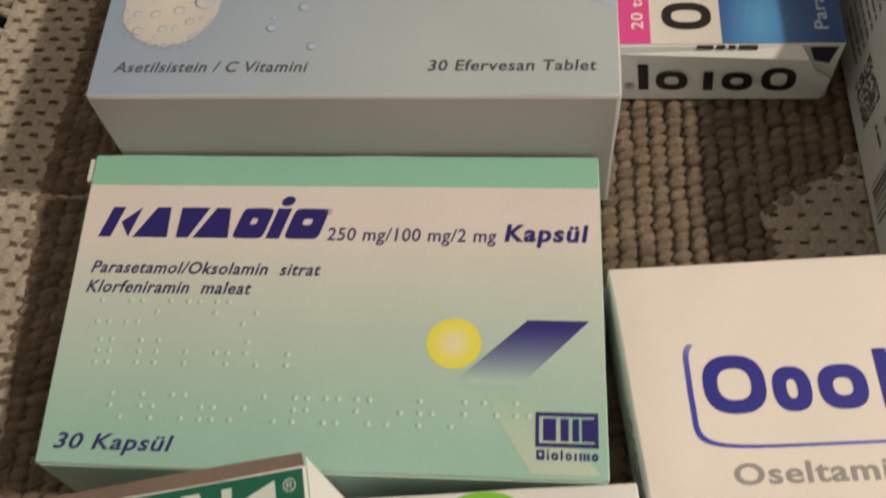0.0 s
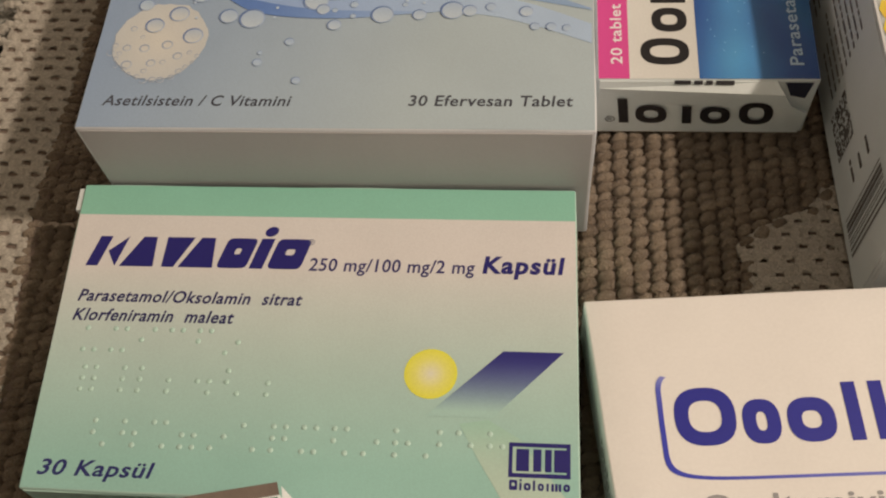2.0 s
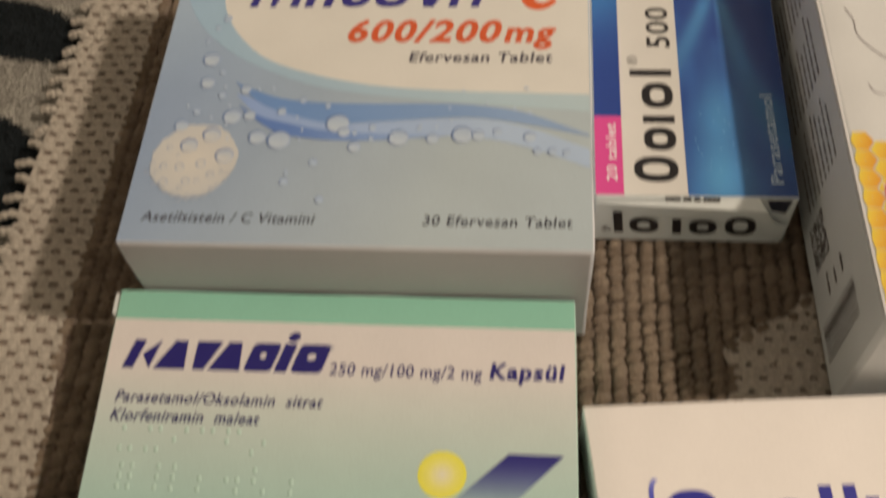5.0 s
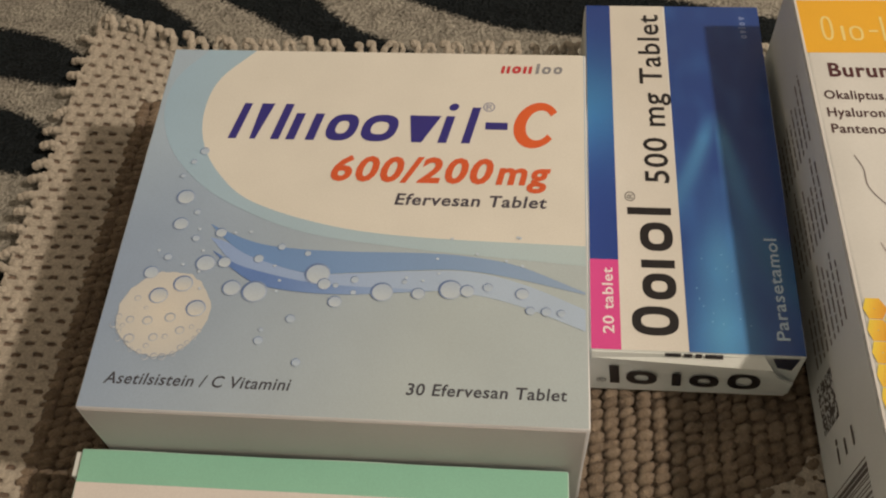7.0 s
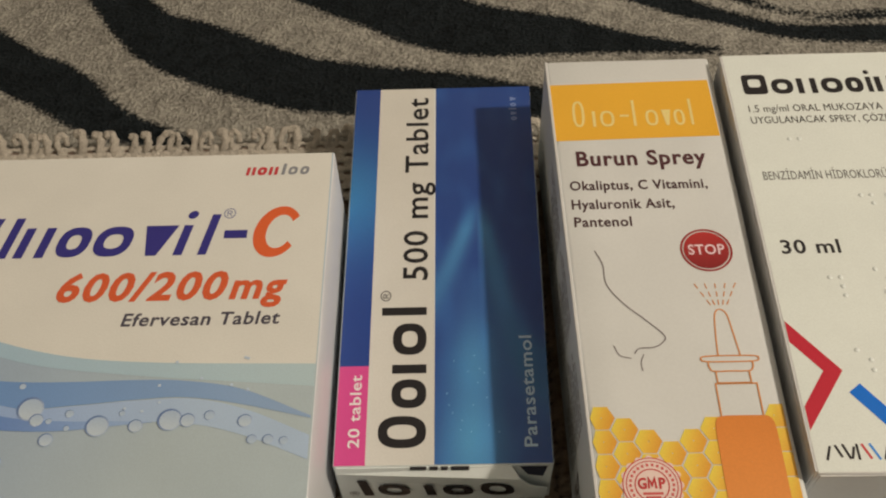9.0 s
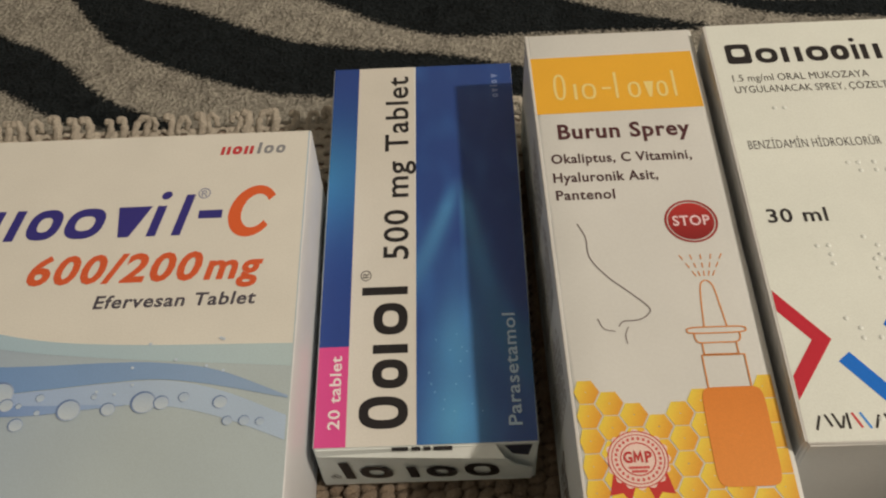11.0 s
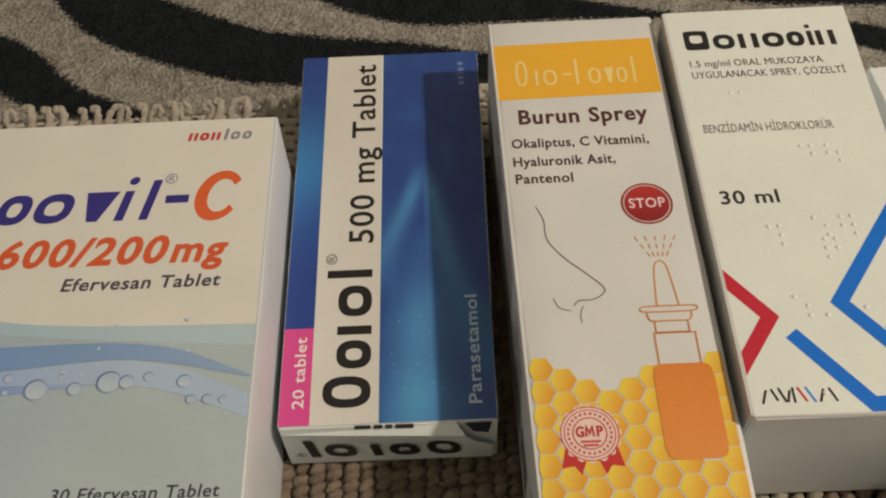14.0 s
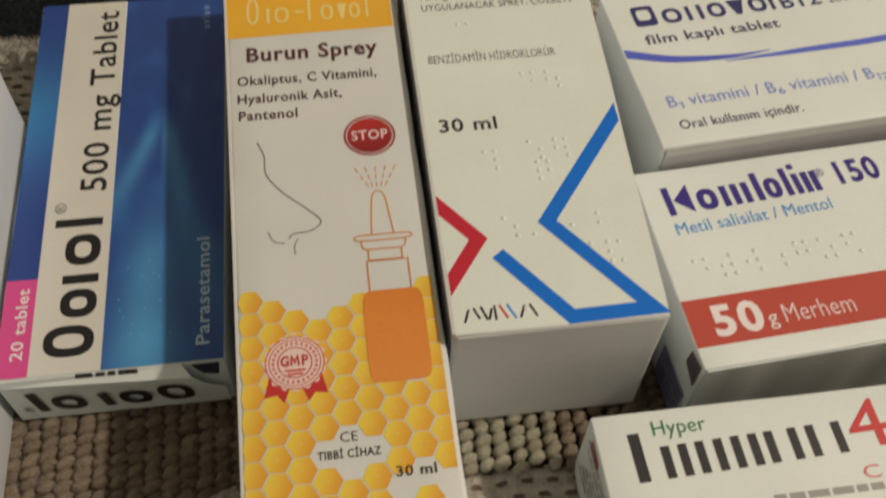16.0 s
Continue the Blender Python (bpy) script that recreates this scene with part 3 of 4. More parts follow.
    wordmark(box, [("bar", 1.99, 2.2), ("tall_vee", 2.5, 2.74), ("bar", 3.08, 3.3), ("pair", 3.47, 4.2), ("ring", 4.4, 5.18), ("ring", 5.3, 6.2), ("vee", 6.4, 7.2), ("dotted", 7.33, 7.55), ("bar", 7.92, 8.13)], 0, 7.55, 1.2, (52, 46, 112), 0.74, 0.23, 0.2, layer=4)
    text(box, "®", 8.42, 8.62, 0.3, 0.3, (120, 120, 140), layer=3)
    lay(box, "dash", [rect(8.5, 8.02, 9.06, 8.26)], (52, 46, 112), layer=3)
    c = ellipse(9.78, 8.2, 0.56, 0.76, 40)
    inner = ellipse(9.84, 8.2, 0.32, 0.5, 40)
    arc = [k for k in range(4, 36)]
    lay(box, "orange_arc", [[(p[0] + 0.14 * (p[1] - 8.2), p[1]) for p in (c[k], c[k + 1], inner[k + 1], inner[k])] for k in arc], (214, 92, 44), layer=3, label="open orange arc")
    text(box, "600/200", 4.79, 6.3, 3.98, 0.74, (208, 88, 46), 0.03, 0.22, layer=4)
    text(box, "mg", 8.83, 6.3, 1.33, 0.70, (208, 88, 46), 0.03, 0.2, layer=4)
    text(box, "Efervesan Tablet", 6.44, 5.6, 3.63, 0.33, (70, 64, 70), 0.02, 0.15, layer=3)
    text(box, "Asetilsistein / C Vitamini", 0.6, 0.6, 4.1, 0.27, (68, 66, 70), 0.012, 0.2)
    text(box, "30 Efervesan Tablet", 7.17, 0.62, 3.38, 0.27, (64, 62, 66), 0.014, 0.12)
    lay(box, "pink_side_field", grid(0.6, 0.25, 4.2, 3.3, 3, 3), lambda a, b: mix((206, 196, 182), (206, 168, 164), max(0, (a - 1.5) / 2.7)), face="right", layer=1)
    lay(box, "blue_side_field", grid(4.2, 0.25, 6.6, 3.6, 3, 3), lambda a, b: (190, 196, 196), face="right", layer=1)
    for k in range(3):
        bars(box, 0.8, 2.9 - 0.9 * k, 3.0, 5, 0.16, 0.05, (120, 104, 100), "right")
    barcode(box, 7.2, 0.5, 2.2, 1.2, "right")
    bars(box, 4.5, 3.5, 2.2, 7, 0.3, 0.07, (60, 54, 56), "right")
    skew(box, -0.08, 0.14, 0.03, 0.02)


def paracetamol_box():
    box = carton("paracetamol_tablet_box", "slim dark blue, white and pink tablet carton, end flap lifted", 5.02, 11.85, 1.95, 11.5, 3.06, 0.0, card=CARD, flap=False)
    w, d, h = box["size"]

    def left_strip(a, b):
        f = math.exp(-((b - 7.8) / 2.0) ** 2) * 0.9
        return mix((42, 64, 120), (66, 128, 168), f * (1 - 0.3 * a))
    lay(box, "blue_strip", grid(0.02, 2.58, 0.73, d - 0.02, 3, 26), left_strip, material=GLOSS_INK)
    lay(box, "pink_block", grid(0.02, 0.02, 0.73, 2.58, 1, 2), (208, 72, 124), material=GLOSS_INK)
    lay(box, "white_strip", grid(0.73, 0.02, 2.31, d - 0.02, 2, 8), (208, 196, 174), material=GLOSS_INK)

    def flame(a, b):
        mid = 3.45
        down = max(0.0, 7.75 - b)
        spread = 0.02 + 0.26 * down + 0.03 * down * down
        leg = math.exp(-((abs(a - mid) - spread * (1.0 if a < mid else 0.45)) / (0.17 + 0.06 * down)) ** 2) * min(1, down / 1.1) * max(0, 1.1 - down / 8) * 0.8
        core = math.exp(-((a - 3.36 + 0.022 * down) / (0.14 + 0.1 * down)) ** 2) * max(0, min(1, (5.6 - b) / 3.4)) * (0.9 + 0.1 * math.sin(b * 2.6))
        c = mix((44, 68, 120), (92, 158, 184), min(1, 0.8 * leg + 0.8 * core))
        glow = math.exp(-((b - 2.8 - 0.9 * (4.4 - a)) / 0.75) ** 2) * max(0, a - 3.9)
        c = mix(c, (48, 104, 132), min(0.5, glow))
        speck = noise.noise(Vector((a * 2.1, b * 0.9, 3.0)))
        return mix(c, (74, 136, 186), max(0, speck) * 0.3)
    lay(box, "blue_field", grid(2.31, 0.02, w - 0.02, d - 0.02, 30, 80), flame, material=GLOSS_INK, label="deep blue field with a pale blue flame shape")
    text(box, "20 tablet", 0.57, 0.45, 1.88, 0.26, (232, 206, 206), 0.015, turn=90)
    wordmark(box, [("tall_ring", 0.43, 1.24), ("ring", 1.44, 2.2), ("stub", 2.36, 2.6), ("ring", 2.87, 3.76), ("bar", 4.0, 4.23)], 2.12, 0, 1.12, (30, 27, 27), 0.74, 0.22, turn=90)
    text(box, "®", 1.22, 4.42, 0.32, 0.26, (60, 56, 56), turn=90)
    text(box, "500 mg Tablet", 2.13, 5.05, 6.4, 0.62, (32, 29, 29), 0.012, turn=90)
    text(box, "Parasetamol", 4.68, 0.42, 2.93, 0.3, (176, 190, 206), 0.012, turn=90)
    wordmark(box, [("ring", 0, 0.14), ("vee", 0.2, 0.34), ("bar", 0.42, 0.47), ("ring", 0.54, 0.68), ("vee", 0.76, 0.92)], 4.68, 10.5, 0.22, (112, 126, 160), 0.74, 0.05, turn=90, label="small grey maker's mark as plain shapes")
    rnd = random.Random(9)
    for k in range(16):
        lay(box, "sparkle", [ellipse(3.35 + rnd.uniform(-0.75, 0.6), rnd.uniform(0.6, 3.0), 0.014, 0.02, 6)], (122, 172, 200), layer=2)
    # the end: a flap that bulges out under its fold and leans back to the foot, one corner torn away
    bm = bmesh.new()
    low = [(0.05, 0.04), (4.9, 0.04), (4.9, 0.95), (4.5, 1.2), (4.25, 1.7), (0.05, 1.7)]
    fold = [(0.05, 1.7), (4.25, 1.7), (4.05, 1.9), (0.05, 1.9)]
    for pts in (low, fold):
        rows = []
        for lift in (0.0, 0.03):
            rows.append([bm.verts.new(Vector((a, -0.05 - flap_bulge(a) * b / 1.7 + lift if b <= 1.7 else -0.02 + lift, b)) * CM) for a, b in pts])
            bm.faces.new(rows[-1])
        for k in range(len(pts)):
            n = (k + 1) % len(pts)
            bm.faces.new((rows[0][k], rows[0][n], rows[1][n], rows[1][k]))
    bmesh.ops.recalc_face_normals(bm, faces=bm.faces)
    to_object("end_flap", bm, CARD, box, "white end flap with a torn corner")
    # shade in the opening at the torn corner, painted as a flat dark patch
    lay(box, "gap", [[(4.25, 1.86), (4.88, 1.86), (4.8, 1.3), (4.45, 1.4)]], (40, 40, 52), face="front", layer=3, label="dark patch painted as the shaded gap beside the flap")
    wordmark(box, [("bar", 0.6, 0.83), ("ring", 1.0, 1.74), ("stub", 2.1, 2.32), ("ring", 2.52, 3.22), ("tall_ring", 3.42, 4.2)], 0, 0.42, 0.95, (36, 32, 32), 0.76, 0.2, -0.12, face="flap", layer=2)
    text(box, "®", 0.25, 0.45, 0.24, 0.22, (90, 84, 80), face="flap", layer=2)
    bars(box, 1.75, 0.02, 2.3, 1, 0.1, 0.34, (40, 36, 36), "slope", "stamped_code")
    skew(box, 0.0, 0.0, 0.1, 0.0, ("body", "blue_field"))


def honeycomb(columns, low):
    """Hexagons with gaps between them, in columns set half a step apart; each column ends at its own height."""
    s, t, dx, dy = 0.283, 0.298, 0.458, 0.535
    out = []
    for k, lim in enumerate(columns):
        a, b = 0.43 + dx * k, low + (dy / 2 if k % 2 else 0)
        while b < lim:
            h = [(a + s * math.cos(math.radians(60 * q)), b + t * math.sin(math.radians(60 * q))) for q in range(6)]
            h = [(min(max(x, 0.03 + 0.24 * (1 - y / 15.25)), 4.22), max(y, 0.05)) for x, y in h]
            if max(y for _, y in h) - min(y for _, y in h) > 0.1:
                out.append((k, a, b, h))
            b += dy
    return out


def nasal_spray_box():
    box = carton("nasal_spray_box", "long white carton with an orange band, honeycomb print and bottle drawing", 4.31, 15.25, 4.15, 16.93, -1.6, card=CARD_WARM, edge=0.11)
    w, d, h = box["size"]
    to_object("raw_edge", slab(-0.035, 0.035, 0.05, d - 0.05, h - 0.06, h + 0.014, 0.01), CARD_GREY, box, "grey raw card edge along the fold")
    lay(box, "orange_band", [[(0.0, 12.37), (4.17, 12.44), (4.15, 14.4), (-0.02, 14.33)]], (228, 164, 46), label="orange band")
    wordmark(box, [("tall_ring", 0.52, 0.83), ("stub", 1.02, 1.1), ("ring", 1.22, 1.58), ("dash", 1.73, 1.96), ("bar", 2.06, 2.13), ("ring", 2.38, 2.7), ("vee", 2.8, 3.04), ("ring", 3.1, 3.38), ("bar", 3.52, 3.59)], 0, 12.83, 0.9, (238, 196, 116), 0.6, 0.07, label="pale brand mark as plain shapes")
    text(box, "Burun Sprey", 0.5, 11.54, 3.2, 0.46, (78, 40, 42), 0.024)
    text(box, "Okaliptus, C Vitamini,", 0.27, 10.77, 3.33, 0.28, (72, 46, 46), 0.018)
    text(box, "Hyaluronik Asit,", 0.27, 10.19, 2.45, 0.28, (72, 46, 46), 0.018)
    text(box, "Pantenol", 0.29, 9.66, 1.36, 0.28, (72, 46, 46), 0.018)
    rim = lay(box, "badge_rim", ring(3.27, 8.92, 0.6, 0.6, 0.05, 36), (148, 44, 40), layer=2)
    badge = lay(box, "red_badge", band(ellipse(3.27, 8.92, 0.52, 0.52, 36), ellipse(3.27, 8.96, 0.02, 0.02, 36)) + [ellipse(3.27, 8.96, 0.02, 0.02, 12)], lambda a, b: mix((176, 46, 40), (128, 28, 28), min(1, max(0, 0.5 + (8.92 - b)))), layer=2, label="round red badge")
    under(rim, badge)
    under(text(box, "STOP", 2.85, 8.8, 0.84, 0.27, (226, 190, 180), 0.02, layer=3), badge)
    line = smooth([(0.69, 8.96), (0.84, 8.55), (0.87, 8.02), (1.2, 7.5), (1.65, 7.05), (2.0, 6.66), (1.93, 6.47), (1.72, 6.36), (1.42, 6.34), (1.3, 6.22)], 8)
    lay(box, "thin_curve", stroke(line, 0.026), (110, 96, 92), layer=2, label="thin curved grey line")
    lay(box, "short_curve", stroke(smooth([(0.87, 6.43), (0.98, 6.18), (1.22, 6.1)]), 0.022), (130, 116, 110), layer=2)
    lay(box, "short_curve", stroke(smooth([(1.5, 6.2), (1.42, 6.0), (1.43, 5.79)]), 0.022), (130, 116, 110), layer=2)
    tone = (206, 128, 62)
    for k in range(-2, 3):
        for j in range(3):
            a, b = 3.31 + k * 0.09, 7.42 + j * 0.22
            sl = k * 0.042
            lay(box, "spray_dash", stroke([(a + sl * j * 1.3, b), (a + sl * (j * 1.3 + 0.8), b + 0.13)], 0.024), tone, layer=2)
    tip = smooth([(3.08, 6.12), (3.12, 6.7), (3.18, 7.18), (3.31, 7.3), (3.44, 7.16), (3.5, 6.7), (3.56, 6.12)], 6)
    lay(box, "nozzle_line", stroke(tip, 0.03), tone, layer=2)
    for outline in (ellipse(3.32, 6.05, 0.62, 0.075, 28, 4), smooth([(2.84, 5.97), (2.85, 5.84), (2.93, 5.75), (3.3, 5.75), (3.68, 5.75), (3.78, 5.84), (3.79, 5.97)], 4), [(2.97, 5.74), (2.97, 5.47), (3.68, 5.47), (3.68, 5.74)], [(2.92, 4.66), (2.92, 5.45), (3.79, 5.45), (3.79, 4.66)]):
        lay(box, "collar_line", stroke(outline + outline[:1] if len(outline) > 25 and outline[0][0] > 3.9 else outline, 0.03), tone, layer=3)
    lay(box, "bottle_shape", band(ellipse(3.375, 3.65, 0.625, 1.06, 56, 8), ellipse(3.375, 3.65, 0.02, 0.02, 56)) + [ellipse(3.375, 3.65, 0.02, 0.02, 12)], lambda a, b: mix((218, 132, 56), (212, 122, 46), (b - 2.6) / 2), layer=4, label="solid orange bottle picture")
    for k, a, b, hexa in honeycomb((4.8, 4.6, 4.4, 4.1, 4.4, 4.6, 2.7, 2.7, 4.9), -0.115):
        if (k == 3 or k == 5) and 1.1 < b < 1.4 or k == 4 and 0.8 < b < 1.6 or k == 7 and 0.6 < b < 0.9 or k in (6, 8) and 0.3 < b < 0.6:
            continue
        lay(box, "honeycomb_cell", band(hexa, [(min(max(a, 0.1), 4.0) * 0.95 + x * 0.05, max(b, 0.1) * 0.95 + y * 0.05) for x, y in hexa]), lambda x, y, a=a, b=b: mix((230, 194, 66), (214, 140, 42), min(1, max(0, 0.45 + (x - a + 0.35 * (b - y)) * 1.9))), layer=2)
    seal = lay(box, "seal", [[(1.3 + (0.61 + 0.03 * math.cos(16 * k * math.tau / 96)) * math.cos(k * math.tau / 96), 3.22 + (0.61 + 0.03 * math.cos(16 * k * math.tau / 96)) * math.sin(k * math.tau / 96)) for k in range(96)]], (224, 190, 168), layer=3)
    for r, t in ((0.59, 0.022), (0.52, 0.02), (0.35, 0.026)):
        under(lay(box, "seal_ring", ring(1.3, 3.22, r, r, t, 40), (190, 62, 56), layer=4), seal)
    teeth = []
    for k in range(26):
        t = k * math.tau / 26
        teeth.append(rect(1.3 + 0.43 * math.cos(t) - 0.025, 3.22 + 0.43 * math.sin(t) - 0.03, 1.3 + 0.43 * math.cos(t) + 0.025, 3.22 + 0.43 * math.sin(t) + 0.03))
    under(lay(box, "seal_lettering_as_bars", teeth, (196, 80, 72), layer=4), seal)
    red = (182, 42, 42)
    under(text(box, "G", 1.02, 3.15, 0.17, 0.22, red, 0.03, layer=5), seal)
    under(lay(box, "printed_text", stroke([(1.23, 3.15), (1.24, 3.36), (1.3, 3.22), (1.36, 3.36), (1.38, 3.15)], 0.042), red, layer=5), seal)
    under(text(box, "P", 1.44, 3.15, 0.13, 0.22, red, 0.03, layer=5), seal)
    for a, b in ((1.1, 3.02), (1.15, 2.94)):
        under(lay(box, "seal_bar", [rect(a, b, 2.6 - a, b + 0.05)], (196, 80, 72), layer=5), seal)
    for s in (-1, 1):
        under(lay(box, "ribbon_end", [[(1.3 + s * x, y) for x, y in ((0.52, 2.92), (0.12, 2.66), (0.24, 2.36), (0.37, 2.54), (0.62, 2.5))]], (186, 48, 44), layer=2.6, label="red ribbon end"), seal)
    text(box, "CE", 2.08, 1.44, 0.33, 0.2, (58, 50, 46))
    text(box, "TIBBİ CİHAZ", 1.63, 1.12, 1.2, 0.16, (58, 50, 46), 0.02)
    text(box, "30 ml", 3.07, 0.64, 0.76, 0.2, (62, 52, 44), 0.02, layer=3)
    # printed left side: rows of small print, a code of bars
    for k in range(3):
        bars(box, 4.9 + 2.6 * k, 3.3, 2.3, 9, 0.3, 0.09, (112, 100, 90), "left")
    barcode(box, 0.95, 0.35, 1.0, 2.5, "left")
    bars(box, 2.35, 2.3, 0.7, 3, 0.55, 0.12, (96, 86, 78), "left")
    dots = random.Random(8)
    lay(box, "dark_code_square", [rect(3.3 + 0.065 * i, 0.6 + 0.065 * j, 3.365 + 0.065 * i, 0.665 + 0.065 * j) for i in range(19) for j in range(18) if dots.random() < 0.58], (92, 83, 75), face="left", layer=7, label="dark grey square of fine print")
    skew(box, -0.04, 0.24, 0.0, 0.02, ("body", "end_flap", "side_seam", "raw_edge", "barcode", "unreadable_text", "dark_code_square"))


def throat_spray_box():
    # greyer card puts shade into the sides; the printed top stays white
    box = carton("throat_spray_box", "white spray carton with blue and red angular lines and embossed dots", 4.42, 11.68, 4.12, 21.45, 1.66, z=RUG_TOP + 0.38, card=CARD_GREY)
    w, d, h = box["size"]
    lay(box, "front_panel", grid(0.03, 0.03, w - 0.03, d - 0.03, 4, 8), (217, 212, 210), material=GLOSS_INK)
    to_object("raw_edge", slab(-0.035, 0.02, 0.05, d - 0.05, h - 0.06, h + 0.012, 0.01), CARD_GREY, box, "grey raw card edge along the fold")
    wordmark(box, [("block", 0.38, 1.0), ("ring", 1.11, 1.66), ("pair", 1.77, 2.26), ("ring", 2.38, 2.92), ("ring", 3.0, 3.44), ("dotted", 3.54, 3.67), ("pair", 3.76, 4.23)], 0, 10.23, 0.7, BLACK, 0.76, 0.15)
    text(box, "1.5 mg/ml ORAL MUKOZAYA", 0.39, 9.62, 3.34, 0.23, (50, 44, 42), 0.0)
    text(box, "UYGULANACAK SPREY, ÇÖZELTİ", 0.38, 9.23, 3.82, 0.23, (50, 44, 42), 0.0)
    text(box, "BENZİDAMİN HİDROKLORÜR", 0.34, 7.42, 3.1, 0.26, (96, 90, 84), 0.0)
    text(box, "30 ml", 0.34, 5.27, 1.33, 0.37, (40, 36, 36), 0.018)
    red, blue = (186, 40, 52), (26, 104, 184)
    lay(box, "red_corner_line", [[(0.02, 2.98), (0.58, 2.27), (0.98, 2.27), (0.02, 3.5)], [(0.58, 2.27), (0.02, 1.46), (0.02, 0.92), (0.98, 2.27)]], red, layer=2, material=GLOSS_INK, label="red angular line")
    lay(box, "blue_angular_line", trim(stroke([(4.9, 6.02), (2.32, 2.57), (4.1, 0.22), (2.4, 0.19), (1.13, 1.86)], 0.33), 4.5), blue, layer=2, material=GLOSS_INK, label="bright blue angular line")
    for pts, tone in (([(0.22, 0.28), (0.33, 0.58)], BLACK), ([(0.43, 0.6), (0.53, 0.34)], BLACK), ([(0.58, 0.62), (0.69, 0.3)], BLACK), ([(0.72, 0.3), (0.8, 0.56)], BLACK), ([(0.86, 0.28), (0.86, 0.62)], BLACK), ([(0.96, 0.62), (1.1, 0.3)], (196, 60, 60)), ([(1.12, 0.62), (1.27, 0.28)], (60, 130, 190)), ([(1.36, 0.28), (1.47, 0.56)], BLACK), ([(1.58, 0.58), (1.7, 0.28)], BLACK)):
        lay(box, "maker_line", stroke(pts, 0.05), tone, layer=2.1, label="thin line of a maker's mark")
    skew(box, 0.0, -0.04, 0.34, -0.03)
    for a, b, n, s in ((2.5, 6.9, 2, 11), (1.25, 4.6, 1, 12), (2.3, 4.8, 2, 13), (1.4, 2.75, 2, 14), (2.6, 2.9, 2, 15), (1.2, 8.7, 1, 17), (2.9, 1.9, 2, 18), (1.5, 0.95, 1, 19), (2.4, 4.2, 1, 16)):
        braille(box, a, b, n, CARD, seed=s, clear=(((4.9, 6.02), (2.32, 2.57)), ((2.32, 2.57), (4.1, 0.22)), ((2.4, 0.19), (1.13, 1.86))))


def vitamin_box():
    # darker flap card stands in for shade on the front
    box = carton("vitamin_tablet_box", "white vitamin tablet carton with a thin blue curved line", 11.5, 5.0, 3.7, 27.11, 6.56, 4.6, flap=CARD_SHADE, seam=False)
    box.scale = (1.052, 1.052, 1.0)
    text(box, "film kaplı tablet", 0.68, 3.2, 3.5, 0.3, (58, 54, 84), 0.012)
    wordmark(box, [("block", 0.62, 1.2), ("ring", 1.36, 1.86), ("pair", 2.0, 2.42), ("ring", 2.56, 3.02), ("vee", 3.12, 3.56), ("ring", 3.66, 4.12), ("bar", 4.22, 4.32)], 0, 3.81, 0.7, (56, 54, 92), 0.72, 0.11)
    text(box, "B12", 4.5, 3.8, 1.05, 0.45, (56, 54, 92), 0.012)
    text(box, "250 mg/250 mg/1 mg", 5.75, 3.8, 3.4, 0.26, (64, 60, 90), 0.004)
    up = smooth([(0.05, 3.12), (1.2, 2.72), (2.6, 2.52), (3.6, 2.5)])
    low = smooth([(0.05, 2.84), (1.2, 2.5), (2.6, 2.4), (3.6, 2.48)])
    lay(box, "blue_curve", between(low, up), (84, 92, 172), layer=2, label="blue curved line")
    up = smooth([(2.4, 2.34), (4.5, 2.42), (7, 2.5), (10.5, 3.0)])
    low = smooth([(2.4, 2.32), (4.5, 2.26), (7, 2.3), (10.5, 2.78)])
    lay(box, "blue_curve", between(low, up), (92, 102, 178), layer=2)
    text(box, "B₁ vitamini / B₆ vitamini / B₁₂ vitamini", 0.55, 1.15, 7.2, 0.34, (128, 138, 186), 0.0)
    text(box, "Oral kullanım içindir.", 0.6, 0.47, 3.03, 0.26, (66, 64, 84), 0.008)
    # paler strip along the upper edge of the front end
    lay(box, "worn_lower_fold", grid(0.1, 3.4, 11.3, 3.62, 6, 1), (196, 184, 164), face="front", layer=7)
    bars(box, 0.8, 2.9, 6.0, 2, 0.3, 0.14, (110, 102, 96), "front")


